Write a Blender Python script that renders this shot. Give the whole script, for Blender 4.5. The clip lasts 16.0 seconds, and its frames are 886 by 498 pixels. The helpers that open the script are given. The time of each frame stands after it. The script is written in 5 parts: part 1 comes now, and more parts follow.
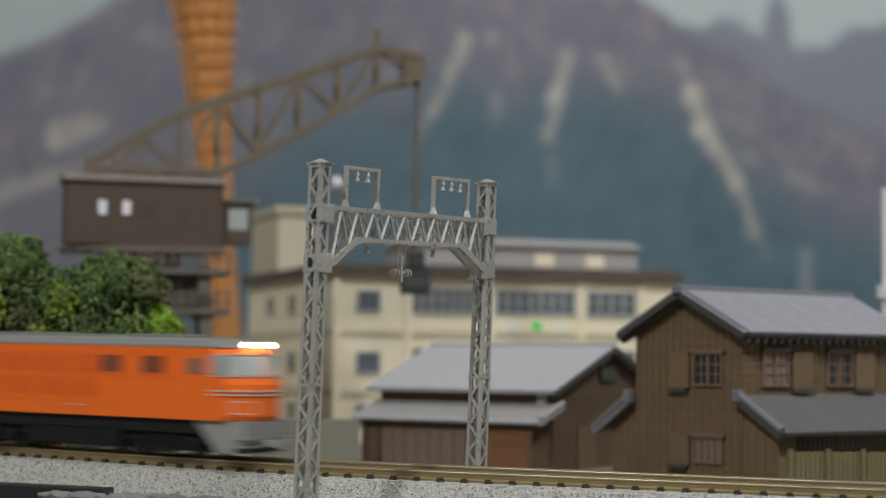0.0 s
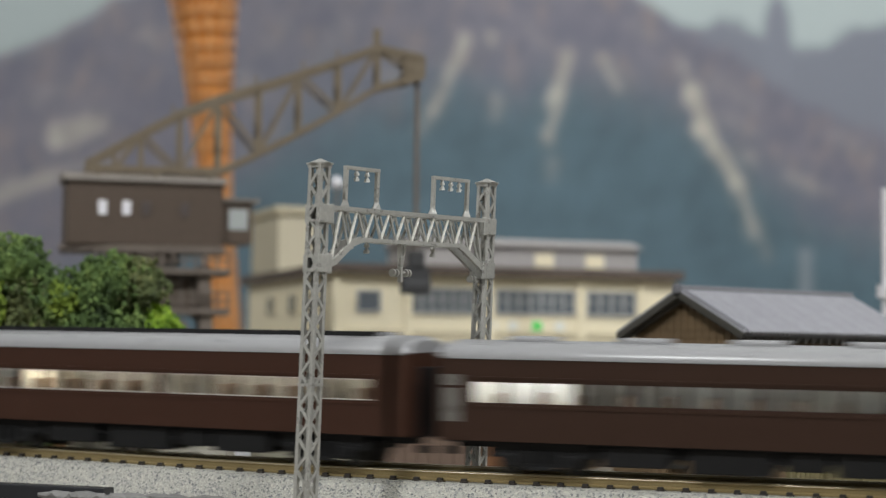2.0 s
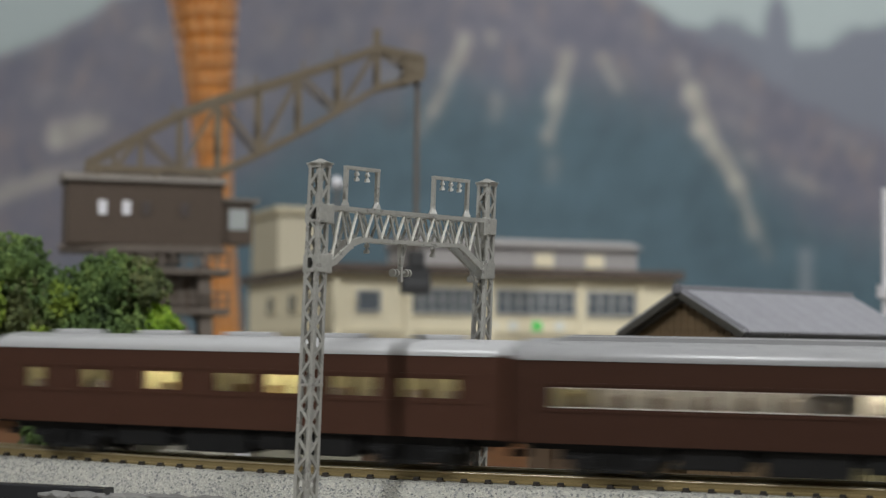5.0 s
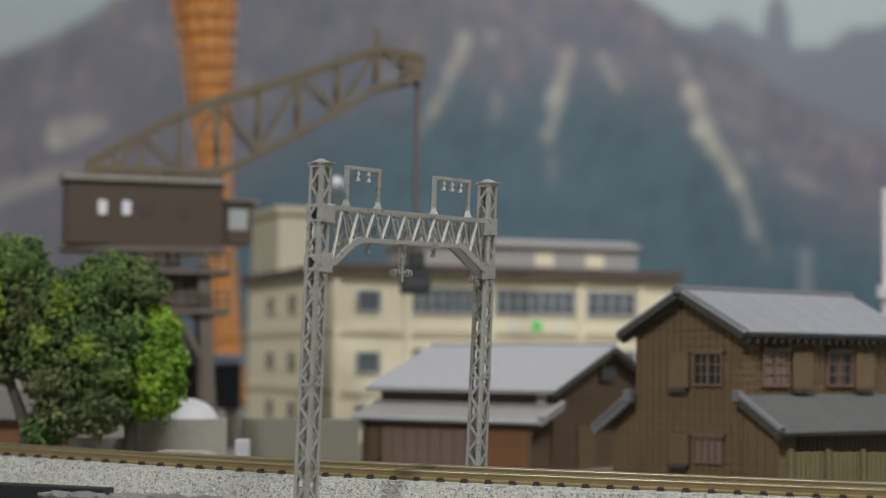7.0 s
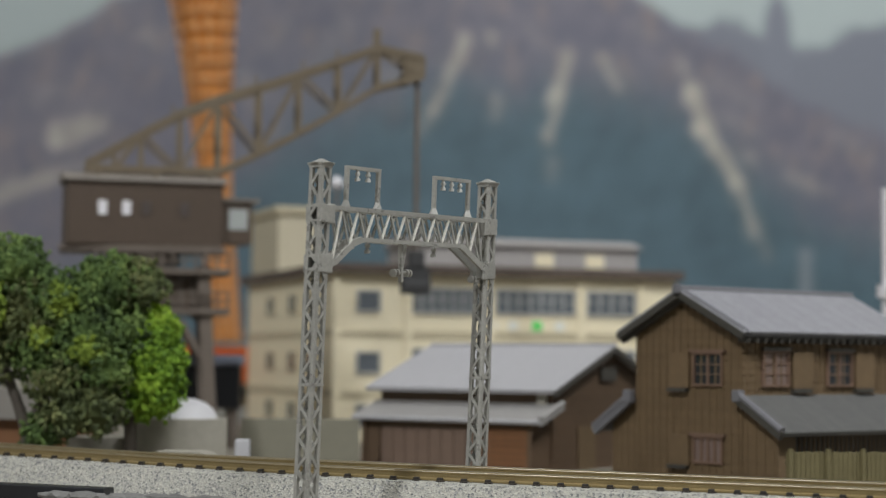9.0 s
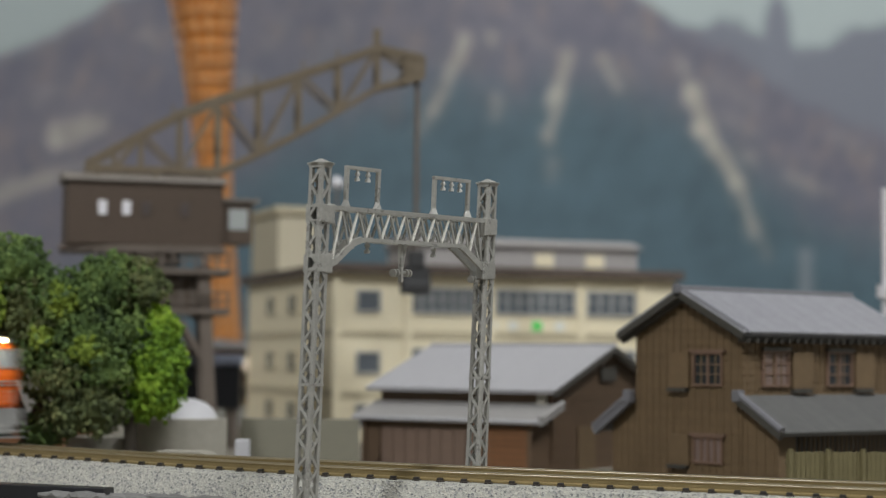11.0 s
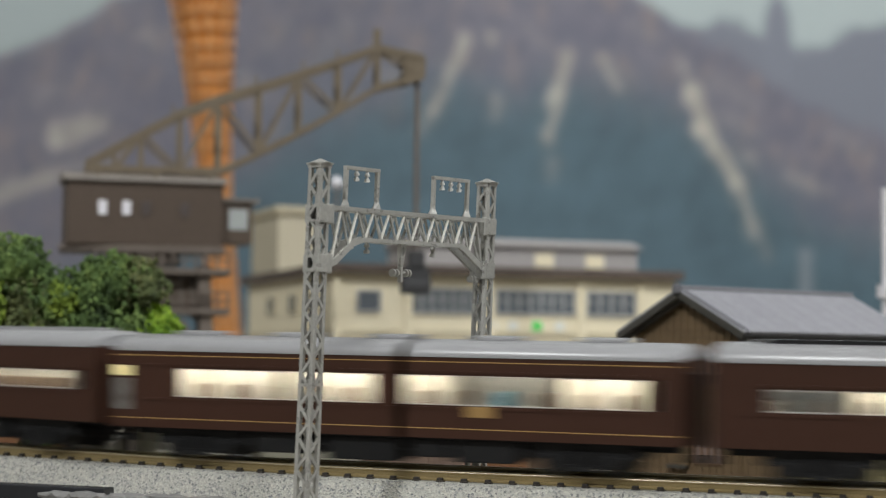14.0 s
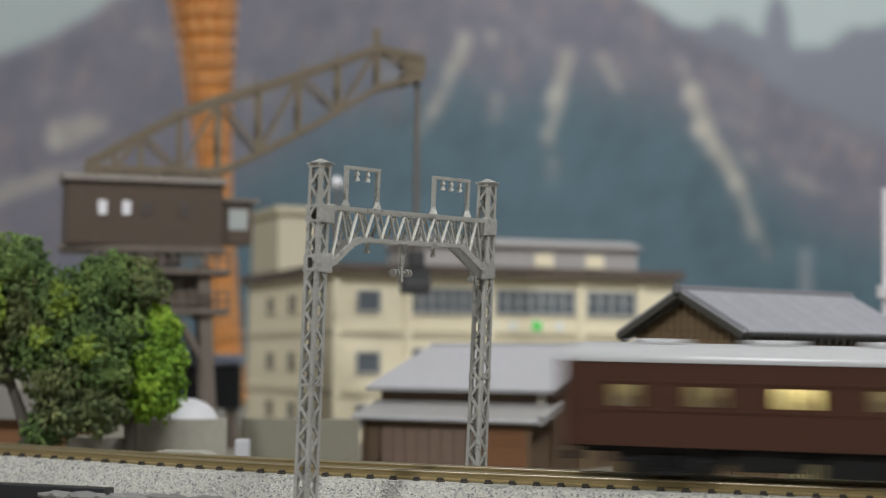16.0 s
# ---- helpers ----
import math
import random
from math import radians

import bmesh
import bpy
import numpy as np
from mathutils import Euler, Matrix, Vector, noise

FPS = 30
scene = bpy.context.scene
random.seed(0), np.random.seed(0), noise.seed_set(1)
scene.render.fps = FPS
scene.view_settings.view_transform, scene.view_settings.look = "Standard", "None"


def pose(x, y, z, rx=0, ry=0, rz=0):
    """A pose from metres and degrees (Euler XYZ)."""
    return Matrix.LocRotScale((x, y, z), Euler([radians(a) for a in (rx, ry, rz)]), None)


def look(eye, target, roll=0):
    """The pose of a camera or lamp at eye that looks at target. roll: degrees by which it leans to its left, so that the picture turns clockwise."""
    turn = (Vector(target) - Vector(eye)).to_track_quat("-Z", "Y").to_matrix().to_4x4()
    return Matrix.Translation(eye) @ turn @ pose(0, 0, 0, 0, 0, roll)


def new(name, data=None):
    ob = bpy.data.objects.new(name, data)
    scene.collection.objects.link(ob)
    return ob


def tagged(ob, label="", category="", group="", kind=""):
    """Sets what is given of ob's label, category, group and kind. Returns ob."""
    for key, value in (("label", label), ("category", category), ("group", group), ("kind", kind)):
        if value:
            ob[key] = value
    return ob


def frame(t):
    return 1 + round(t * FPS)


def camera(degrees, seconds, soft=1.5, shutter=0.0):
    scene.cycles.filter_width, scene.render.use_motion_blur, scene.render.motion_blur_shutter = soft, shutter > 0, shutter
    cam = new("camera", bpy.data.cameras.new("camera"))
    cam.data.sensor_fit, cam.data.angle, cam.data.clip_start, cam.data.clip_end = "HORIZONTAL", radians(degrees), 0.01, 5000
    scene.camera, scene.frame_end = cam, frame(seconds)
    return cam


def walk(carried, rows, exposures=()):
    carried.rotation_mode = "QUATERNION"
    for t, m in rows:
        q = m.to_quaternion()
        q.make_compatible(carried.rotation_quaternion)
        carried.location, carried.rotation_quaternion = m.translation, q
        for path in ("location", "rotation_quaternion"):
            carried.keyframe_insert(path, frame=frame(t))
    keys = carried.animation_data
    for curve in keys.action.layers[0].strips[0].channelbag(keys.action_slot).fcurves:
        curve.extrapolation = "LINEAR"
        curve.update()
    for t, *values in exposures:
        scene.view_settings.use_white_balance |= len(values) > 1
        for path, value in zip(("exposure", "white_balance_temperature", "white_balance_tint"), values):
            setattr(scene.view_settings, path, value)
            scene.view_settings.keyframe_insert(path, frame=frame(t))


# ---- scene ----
# Model railway layout at a scale of about 1:150. Sizes below are written in millimetres (MM turns them into metres).
MM = 0.001
cam = camera(27.53, 16.0, soft=1.25, shutter=1.05)
EYE = (0.0, -0.388, 0.032)
cam_pose = look(EYE, (0.0, 0.612, 0.032 + 0.06094), 0.49)
walk(cam, [(0.0, cam_pose), (16.0, cam_pose)], exposures=[(0.0, -0.37), (0.5, -0.42), (1.0, -0.33), (1.5, -0.2), (2.0, -0.04), (2.5, 0.0), (3.5, -0.14), (3.75, -0.2), (4.2, -0.28), (6.4, -0.28), (9.2, -0.28), (11.3, -0.32), (12.0, -0.3), (12.5, -0.2), (13.0, -0.07), (14.0, -0.11), (14.5, -0.25), (15.0, -0.1), (15.5, -0.02), (16.0, -0.1)])
cam.data.dof.use_dof = True
cam.data.dof.focus_distance = 0.390
cam.data.dof.aperture_fstop = 16.0

# ---- light ----
world = bpy.data.worlds.new("world")
scene.world = world
world.use_nodes = True
world.node_tree.nodes["Background"].inputs["Color"].default_value = (0.8, 0.85, 0.9, 1)
world.node_tree.nodes["Background"].inputs["Strength"].default_value = 0.05


def area_lamp(name, at, target, sx, sy, watts, colour):
    data = bpy.data.lights.new(name, "AREA")
    data.shape, data.size, data.size_y, data.energy, data.color = "RECTANGLE", sx, sy, watts, colour
    ob = new(name, data)
    ob.matrix_world = look(at, target)
    return ob


# two ceiling fluorescent fittings: one in front of the layout to its left, one over the layout
area_lamp("tube_lamp", (-0.72, -1.30, 1.42), (0, 0, 0), 0.10, 0.40, 40, (0.95, 0.97, 0.98))
area_lamp("tube_lamp", (0.85, -0.45, 1.45), (0.2, 0.25, 0), 1.2, 0.22, 31, (0.95, 0.97, 0.98))


# ---- materials ----
def mat(name, colour, rough=0.6, metal=0.0, vary=0.15, scale=400.0, bump=0.15, fine=2500.0, emit=None, power=0.0, dist=0.0002, coat=0.0, alt=None, spec=0.5):
    m = bpy.data.materials.new(name)
    m.use_nodes = True
    nt = m.node_tree
    b = nt.nodes["Principled BSDF"]
    b.inputs["Roughness"].default_value = rough
    b.inputs["Metallic"].default_value = metal
    b.inputs["Coat Weight"].default_value = coat
    b.inputs["Specular IOR Level"].default_value = spec
    tc = nt.nodes.new("ShaderNodeTexCoord")
    n1 = nt.nodes.new("ShaderNodeTexNoise")
    n1.inputs["Scale"].default_value, n1.inputs["Detail"].default_value = scale, 5
    n2 = nt.nodes.new("ShaderNodeTexNoise")
    n2.inputs["Scale"].default_value, n2.inputs["Detail"].default_value = fine, 3
    for n in (n1, n2):
        nt.links.new(tc.outputs["Object"], n.inputs["Vector"])
    add = nt.nodes.new("ShaderNodeMath")
    add.operation = "ADD"
    nt.links.new(n1.outputs["Fac"], add.inputs[0])
    nt.links.new(n2.outputs["Fac"], add.inputs[1])
    info = nt.nodes.new("ShaderNodeObjectInfo")
    rnd = nt.nodes.new("ShaderNodeMath")
    rnd.operation, rnd.inputs[1].default_value = "MULTIPLY_ADD", 0.3
    nt.links.new(info.outputs["Random"], rnd.inputs[0])
    nt.links.new(add.outputs[0], rnd.inputs[2])
    ramp = nt.nodes.new("ShaderNodeValToRGB")
    lo = [c * (1 - vary) for c in colour]
    hi = [min(1, c * (1 + vary)) for c in (alt or colour)]
    ramp.color_ramp.elements[0].position, ramp.color_ramp.elements[0].color = 0.3, (*lo, 1)
    ramp.color_ramp.elements[1].position, ramp.color_ramp.elements[1].color = 0.75, (*hi, 1)
    half = nt.nodes.new("ShaderNodeMath")
    half.operation, half.inputs[1].default_value = "MULTIPLY", 0.46
    nt.links.new(rnd.outputs[0], half.inputs[0])
    nt.links.new(half.outputs[0], ramp.inputs["Fac"])
    nt.links.new(ramp.outputs["Color"], b.inputs["Base Color"])
    rr = nt.nodes.new("ShaderNodeMapRange")
    rr.inputs["To Min"].default_value, rr.inputs["To Max"].default_value = max(0.03, rough - 0.1), min(1, rough + 0.1)
    nt.links.new(n1.outputs["Fac"], rr.inputs["Value"])
    nt.links.new(rr.outputs["Result"], b.inputs["Roughness"])
    if bump:
        bp = nt.nodes.new("ShaderNodeBump")
        bp.inputs["Strength"].default_value, bp.inputs["Distance"].default_value = bump, dist
        nt.links.new(n2.outputs["Fac"], bp.inputs["Height"])
        nt.links.new(bp.outputs["Normal"], b.inputs["Normal"])
    if emit:
        b.inputs["Emission Color"].default_value = (*emit, 1)
        b.inputs["Emission Strength"].default_value = power
    return m


def glass_mat(name, colour=(0.9, 0.95, 1.0), rough=0.05):
    m = bpy.data.materials.new(name)
    m.use_nodes = True
    b = m.node_tree.nodes["Principled BSDF"]
    b.inputs["Base Color"].default_value = (*colour, 1)
    b.inputs["Roughness"].default_value = rough
    b.inputs["Transmission Weight"].default_value = 1.0
    b.inputs["IOR"].default_value = 1.2
    return m


M_ORANGE = mat("orange_paint", (0.86, 0.150, 0.009), 0.4, vary=0.06, bump=0.03)
# body orange darkened to hold the shade between louvre slats
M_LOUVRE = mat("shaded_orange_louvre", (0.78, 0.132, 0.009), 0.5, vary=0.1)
M_LOCOROOF = mat("grey_roof_paint", (0.19, 0.187, 0.176), 0.5, vary=0.12)
M_UNDER = mat("black_underframe", (0.013, 0.013, 0.0135), 0.6, vary=0.35, spec=0.2)
M_WHEEL = mat("dark_wheel_steel", (0.03, 0.028, 0.026), 0.5, 0.3, vary=0.25)
M_GREYPL = mat("grey_plastic", (0.30, 0.30, 0.29), 0.5, vary=0.1)
M_SILVER = mat("silver_trim", (0.75, 0.74, 0.70), 0.3, 0.6, vary=0.05)
M_COACH = mat("dark_brown_paint", (0.036, 0.0175, 0.011), 0.5, vary=0.12, bump=0.04, spec=0.22)
M_COACH2 = mat("maroon_brown_paint", (0.046, 0.0192, 0.0115), 0.5, vary=0.12, bump=0.04, spec=0.22)
M_COACH3 = mat("reddish_brown_paint", (0.060, 0.0255, 0.0155), 0.5, vary=0.12, bump=0.04, spec=0.22)
M_COACHROOFPALE = mat("pale_grey_roof_paint", (0.42, 0.42, 0.425), 0.32, vary=0.08)
M_COACHROOF = mat("silver_grey_roof", (0.30, 0.30, 0.305), 0.3, vary=0.1)
M_GOLD = mat("gold_line", (0.42, 0.26, 0.09), 0.4, vary=0.1)
M_INTERIOR = mat("cream_interior", (0.62, 0.58, 0.48), 0.7, vary=0.1)
M_SEAT = mat("seat_moquette", (0.25, 0.18, 0.12), 0.8, vary=0.15)
M_TEAL = mat("teal_seat", (0.08, 0.28, 0.32), 0.7, vary=0.1)
M_LEDCOLD = mat("cold_led", (0.8, 0.8, 0.8), 0.5, emit=(0.92, 0.95, 1.0), power=19)
M_LEDWARM = mat("warm_led", (0.8, 0.8, 0.8), 0.5, emit=(1.0, 0.93, 0.79), power=29)
M_LEDMID = mat("soft_warm_led", (0.8, 0.8, 0.8), 0.5, emit=(1.0, 0.92, 0.76), power=12)
M_LEDDIM = mat("dim_led", (0.8, 0.8, 0.8), 0.5, emit=(1.0, 0.91, 0.79), power=5)
# dim glow added to grey unlit panes, standing in for reflections on them
M_GREYGLOW = mat("added_grey_glow", (0.8, 0.8, 0.8), 0.5, emit=(0.90, 0.94, 1.0), power=1.5)
M_LEDYELDIM = mat("dim_yellow_led", (0.8, 0.8, 0.8), 0.5, emit=(1.0, 0.85, 0.4), power=3.5)
M_LEDYEL = mat("yellow_led", (0.8, 0.8, 0.8), 0.5, emit=(1.0, 0.87, 0.40), power=22)
M_HEAD = mat("headlamp", (1, 1, 1), 0.3, emit=(1.0, 0.84, 0.42), power=42)
M_GLASS = glass_mat("window_glass")
M_DARKGLASS = mat("dark_glass", (0.03, 0.035, 0.04), 0.12, vary=0.2, bump=0)
M_LOCOPANE = mat("brown_engine_room_pane", (0.15, 0.055, 0.035), 0.2, vary=0.2, bump=0)
M_PALEGLASS = mat("pale_glass", (0.35, 0.37, 0.36), 0.1, vary=0.15, bump=0)
M_MAST = mat("weathered_grey_mast", (0.41, 0.405, 0.375), 0.3, 0.3, vary=0.25, scale=250, fine=1800)
M_RAIL = mat("bronzed_rail", (0.30, 0.232, 0.112), 0.42, 0.45, vary=0.2, scale=120)
M_RAILTOP = mat("polished_railhead", (0.46, 0.41, 0.31), 0.34, 0.9, vary=0.1, scale=150)
M_TIE = mat("dark_sleeper", (0.03, 0.024, 0.018), 0.7, vary=0.25)
M_WOODWALL = mat("brown_plank", (0.155, 0.104, 0.055), 0.65, vary=0.2)
M_WOODRED = mat("reddish_plank", (0.115, 0.073, 0.043), 0.65, vary=0.2)
M_DOORPINK = mat("pinkish_shutter", (0.19, 0.13, 0.098), 0.6, vary=0.12)
M_ORANGEWOOD = mat("orange_brown_plank", (0.21, 0.095, 0.04), 0.6, vary=0.15)
M_TILE = mat("grey_roof_tile", (0.165, 0.165, 0.18), 0.45, vary=0.12)
M_TILEDARK = mat("dark_roof_edge", (0.062, 0.058, 0.05), 0.5, vary=0.2)
M_SHEDROOF = mat("pale_grey_roof", (0.40, 0.395, 0.41), 0.45, vary=0.07)
M_WINFRAME = mat("brown_red_frame", (0.19, 0.12, 0.085), 0.55, vary=0.15)
M_FENCE = mat("olive_bamboo", (0.15, 0.128, 0.06), 0.6, vary=0.2)
M_CREAM = mat("cream_wall", (0.80, 0.72, 0.525), 0.6, vary=0.07)
M_CREAMDARK = mat("cream_band", (0.52, 0.46, 0.32), 0.6, vary=0.08)
M_EAVE = mat("brown_eave", (0.10, 0.075, 0.06), 0.6, vary=0.12)
M_FLATROOF = mat("grey_flat_roof", (0.36, 0.34, 0.33), 0.6, vary=0.1)
M_BLUEGLASS = mat("blue_grey_glass", (0.115, 0.13, 0.145), 0.2, vary=0.25, bump=0)
M_GREENSIGN = mat("green_sign", (0.06, 0.7, 0.12), 0.5, vary=0.05)
M_SASHGREY = mat("pale_grey_sash", (0.46, 0.46, 0.44), 0.5, vary=0.08)
M_WHITESIGN = mat("white_sign", (0.75, 0.77, 0.72), 0.5, vary=0.05)
M_CRANEWALL = mat("dark_brown_crane", (0.078, 0.054, 0.038), 0.6, vary=0.15)
M_CRANEROOF = mat("taupe_crane_roof", (0.18, 0.158, 0.138), 0.6, vary=0.12)
M_JIB = mat("ochre_grey_steel", (0.15, 0.118, 0.078), 0.55, vary=0.2)
M_LEG = mat("brown_grey_steel", (0.13, 0.105, 0.085), 0.6, vary=0.2)
M_TOWER = mat("orange_lattice", (0.60, 0.30, 0.115), 0.45, vary=0.12)
M_TOWERIN = mat("amber_core", (0.60, 0.22, 0.03), 0.5, vary=0.15)
M_WHITE = mat("white_plastic", (0.72, 0.71, 0.74), 0.5, vary=0.06)
M_CONCRETE = mat("concrete", (0.33, 0.31, 0.26), 0.8, vary=0.15)
M_GREYWALL = mat("olive_grey_wall", (0.20, 0.19, 0.145), 0.8, vary=0.12)
M_BLACK = mat("black_plastic", (0.012, 0.013, 0.016), 0.35, vary=0.3)
M_NAVY = mat("dark_blue_grey", (0.20, 0.22, 0.28), 0.5, vary=0.2)
M_STONE = mat("grey_stone", (0.17, 0.168, 0.16), 0.8, vary=0.25, bump=0.4)
M_TRUNK = mat("bark", (0.10, 0.085, 0.07), 0.8, vary=0.3)
M_SHEDROOF2 = mat("dull_grey_roof", (0.30, 0.29, 0.28), 0.5, vary=0.1)
# near-white mast colour that paints the lamp glints on the beam's diagonals
M_WEBGLINT = mat("glint_bright_mast", (0.88, 0.87, 0.80), 0.3, 0.15, vary=0.12)
M_INSUL = mat("grey_insulator", (0.55, 0.55, 0.52), 0.3, vary=0.12)
M_TANK = mat("pale_concrete", (0.42, 0.40, 0.34), 0.75, vary=0.15)
M_DIMROOF = mat("dim_grey_roof", (0.13, 0.12, 0.105), 0.7, vary=0.15)
M_TILELOW = mat("low_roof_tile", (0.125, 0.125, 0.12), 0.55, vary=0.15)
M_DOORGLASS = mat("dull_door_glass", (0.14, 0.132, 0.12), 0.3, vary=0.15)
# the wall cream darkened, with the stair house's shade in the colour
M_CREAMSHADE = mat("shaded_cream_wall", (0.50, 0.45, 0.33), 0.65, vary=0.08)
M_POSTGREY = mat("grey_white_post", (0.45, 0.45, 0.47), 0.5, vary=0.08)
# light on the ribs and shade between them, put into two roof colours
M_TILERIB = mat("lit_tile_rib", (0.335, 0.335, 0.36), 0.36, vary=0.15)
M_TILEVALLEY = mat("shaded_tile_valley", (0.095, 0.095, 0.098), 0.6, vary=0.2)
M_CRANEPANE = mat("dull_brown_pane", (0.085, 0.07, 0.065), 0.35, vary=0.2)
M_TABLE = mat("layout_board", (0.20, 0.18, 0.145), 0.85, vary=0.2, scale=60)
M_ROOM = mat("plain_wall_paint", (0.42, 0.415, 0.40), 0.8, vary=0.04, scale=4, fine=60)
M_FLOOR = mat("room_floor", (0.25, 0.22, 0.19), 0.7, vary=0.1, scale=6, fine=80)


def foliage_mat(name, dark, light, tip):
    m = bpy.data.materials.new(name)
    m.use_nodes = True
    nt = m.node_tree
    b = nt.nodes["Principled BSDF"]
    b.inputs["Roughness"].default_value = 0.85
    geo = nt.nodes.new("ShaderNodeNewGeometry")
    tc = nt.nodes.new("ShaderNodeTexCoord")
    nz = nt.nodes.new("ShaderNodeTexNoise")
    nz.inputs["Scale"].default_value = 130
    nt.links.new(tc.outputs["Object"], nz.inputs["Vector"])
    add = nt.nodes.new("ShaderNodeMath")
    add.operation, add.inputs[1].default_value = "MULTIPLY_ADD", 0.24
    nt.links.new(geo.outputs["Random Per Island"], add.inputs[0])
    nt.links.new(nz.outputs["Fac"], add.inputs[2])
    ramp = nt.nodes.new("ShaderNodeValToRGB")
    e = ramp.color_ramp.elements
    e[0].position, e[0].color = 0.36, (*dark, 1)
    e[1].position, e[1].color = 0.86, (*tip, 1)
    mid = e.new(0.62)
    mid.color = (*light, 1)
    nt.links.new(add.outputs[0], ramp.inputs["Fac"])
    nt.links.new(ramp.outputs["Color"], b.inputs["Base Color"])
    return m


M_LEAF = foliage_mat("foam_green", (0.034, 0.060, 0.019), (0.084, 0.142, 0.034), (0.165, 0.232, 0.058))
M_LEAFOLIVE = foliage_mat("foam_olive", (0.045, 0.06, 0.024), (0.095, 0.12, 0.04), (0.16, 0.17, 0.06))
M_LEAFYELLOW = foliage_mat("foam_yellow_green", (0.075, 0.12, 0.012), (0.145, 0.21, 0.02), (0.24, 0.31, 0.04))
M_LEAFLIME = foliage_mat("foam_lime", (0.045, 0.10, 0.010), (0.155, 0.285, 0.018), (0.29, 0.43, 0.035))


def ballast_mat():
    m = bpy.data.materials.new("granite_ballast")
    m.use_nodes = True
    nt = m.node_tree
    b = nt.nodes["Principled BSDF"]
    b.inputs["Roughness"].default_value = 0.75
    tc = nt.nodes.new("ShaderNodeTexCoord")
    vor = nt.nodes.new("ShaderNodeTexVoronoi")
    vor.inputs["Scale"].default_value = 2300
    nt.links.new(tc.outputs["Object"], vor.inputs["Vector"])
    sep = nt.nodes.new("ShaderNodeSeparateColor")
    nt.links.new(vor.outputs["Color"], sep.inputs[0])
    ramp = nt.nodes.new("ShaderNodeValToRGB")
    e = ramp.color_ramp.elements
    e[0].position, e[0].color = 0.0, (0.13, 0.135, 0.135, 1)
    e[1].position, e[1].color = 1.0, (0.52, 0.505, 0.44, 1)
    for p, c in ((0.12, (0.24, 0.24, 0.24)), (0.25, (0.36, 0.355, 0.32)), (0.8, (0.44, 0.43, 0.38))):
        k = e.new(p)
        k.color = (*c, 1)
    nt.links.new(sep.outputs[0], ramp.inputs["Fac"])
    nt.links.new(ramp.outputs["Color"], b.inputs["Base Color"])
    bp = nt.nodes.new("ShaderNodeBump")
    bp.inputs["Strength"].default_value, bp.inputs["Distance"].default_value = 0.6, 0.0004
    nt.links.new(vor.outputs["Distance"], bp.inputs["Height"])
    nt.links.new(bp.outputs["Normal"], b.inputs["Normal"])
    return m


M_BALLAST = ballast_mat()


# ---- mesh helpers, all in millimetres ----
def box(bm, x0, x1, y0, y1, z0, z1, m=None, bevel=0.0):
    g = bmesh.ops.create_cube(bm, size=1.0)
    vs = g["verts"]
    bmesh.ops.transform(bm, verts=vs, matrix=Matrix.LocRotScale(((x0 + x1) / 2, (y0 + y1) / 2, (z0 + z1) / 2), None, (abs(x1 - x0), abs(y1 - y0), abs(z1 - z0))))
    if bevel:
        es = list({e for v in vs for e in v.link_edges})
        r = bmesh.ops.bevel(bm, geom=es, offset=bevel, segments=2, affect="EDGES", profile=0.6)
        vs = list({v for f in r["faces"] for v in f.verts} | {v for v in vs if v.is_valid})
    if m is not None:
        bmesh.ops.transform(bm, verts=vs, matrix=m)
    return vs


def bar(bm, a, b, w, h=None, up=(0, 0, 1)):
    a, b = Vector(a), Vector(b)
    h = h or w
    d = b - a
    x = d.normalized()
    upv = Vector(up)
    if abs(x.dot(upv)) > 0.98:
        upv = Vector((1, 0, 0))
    y = upv.cross(x).normalized()
    z = x.cross(y)
    m = Matrix((x, y, z)).transposed().to_4x4()
    m.translation = (a + b) / 2
    return box(bm, -d.length / 2, d.length / 2, -w / 2, w / 2, -h / 2, h / 2, m)


def rod(bm, a, b, r0, r1=None, seg=12):
    a, b = Vector(a), Vector(b)
    d = b - a
    m = Matrix.Translation((a + b) / 2) @ d.to_track_quat("Z", "Y").to_matrix().to_4x4()
    return bmesh.ops.create_cone(bm, cap_ends=True, segments=seg, radius1=r0, radius2=r0 if r1 is None else r1, depth=d.length, matrix=m)["verts"]


def prism(bm, pts, axis, a, b):
    """A closed outline of (p, q) pushed along an axis: for x the outline is (y, z), for y (x, z), for z (x, y)."""
    def at(p, q, k):
        return {"x": (k, p, q), "y": (p, k, q), "z": (p, q, k)}[axis]
    v0 = [bm.verts.new(at(p, q, a)) for p, q in pts]
    v1 = [bm.verts.new(at(p, q, b)) for p, q in pts]
    n = len(pts)
    bm.faces.new(v0), bm.faces.new(v1[::-1])
    for i in range(n):
        bm.faces.new((v0[i], v1[i], v1[(i + 1) % n], v0[(i + 1) % n]))
    return v0 + v1


def loft(bm, rings, closed=True, caps=True):
    vv = [[bm.verts.new(p) for p in r] for r in rings]
    n = len(vv[0])
    for r0, r1 in zip(vv, vv[1:]):
        for i in range(n if closed else n - 1):
            bm.faces.new((r0[i], r0[(i + 1) % n], r1[(i + 1) % n], r1[i]))
    if caps and closed:
        bm.faces.new(vv[0][::-1]), bm.faces.new(vv[-1])


def mesh_of(name, bm, material, smooth=False):
    bmesh.ops.recalc_face_normals(bm, faces=bm.faces[:])
    bmesh.ops.scale(bm, vec=(MM, MM, MM), verts=bm.verts[:])
    me = bpy.data.meshes.new(name)
    bm.to_mesh(me)
    bm.free()
    if smooth:
        me.shade_smooth()
        me.set_sharp_from_angle(angle=radians(40))
    me.materials.append(material)
    return me


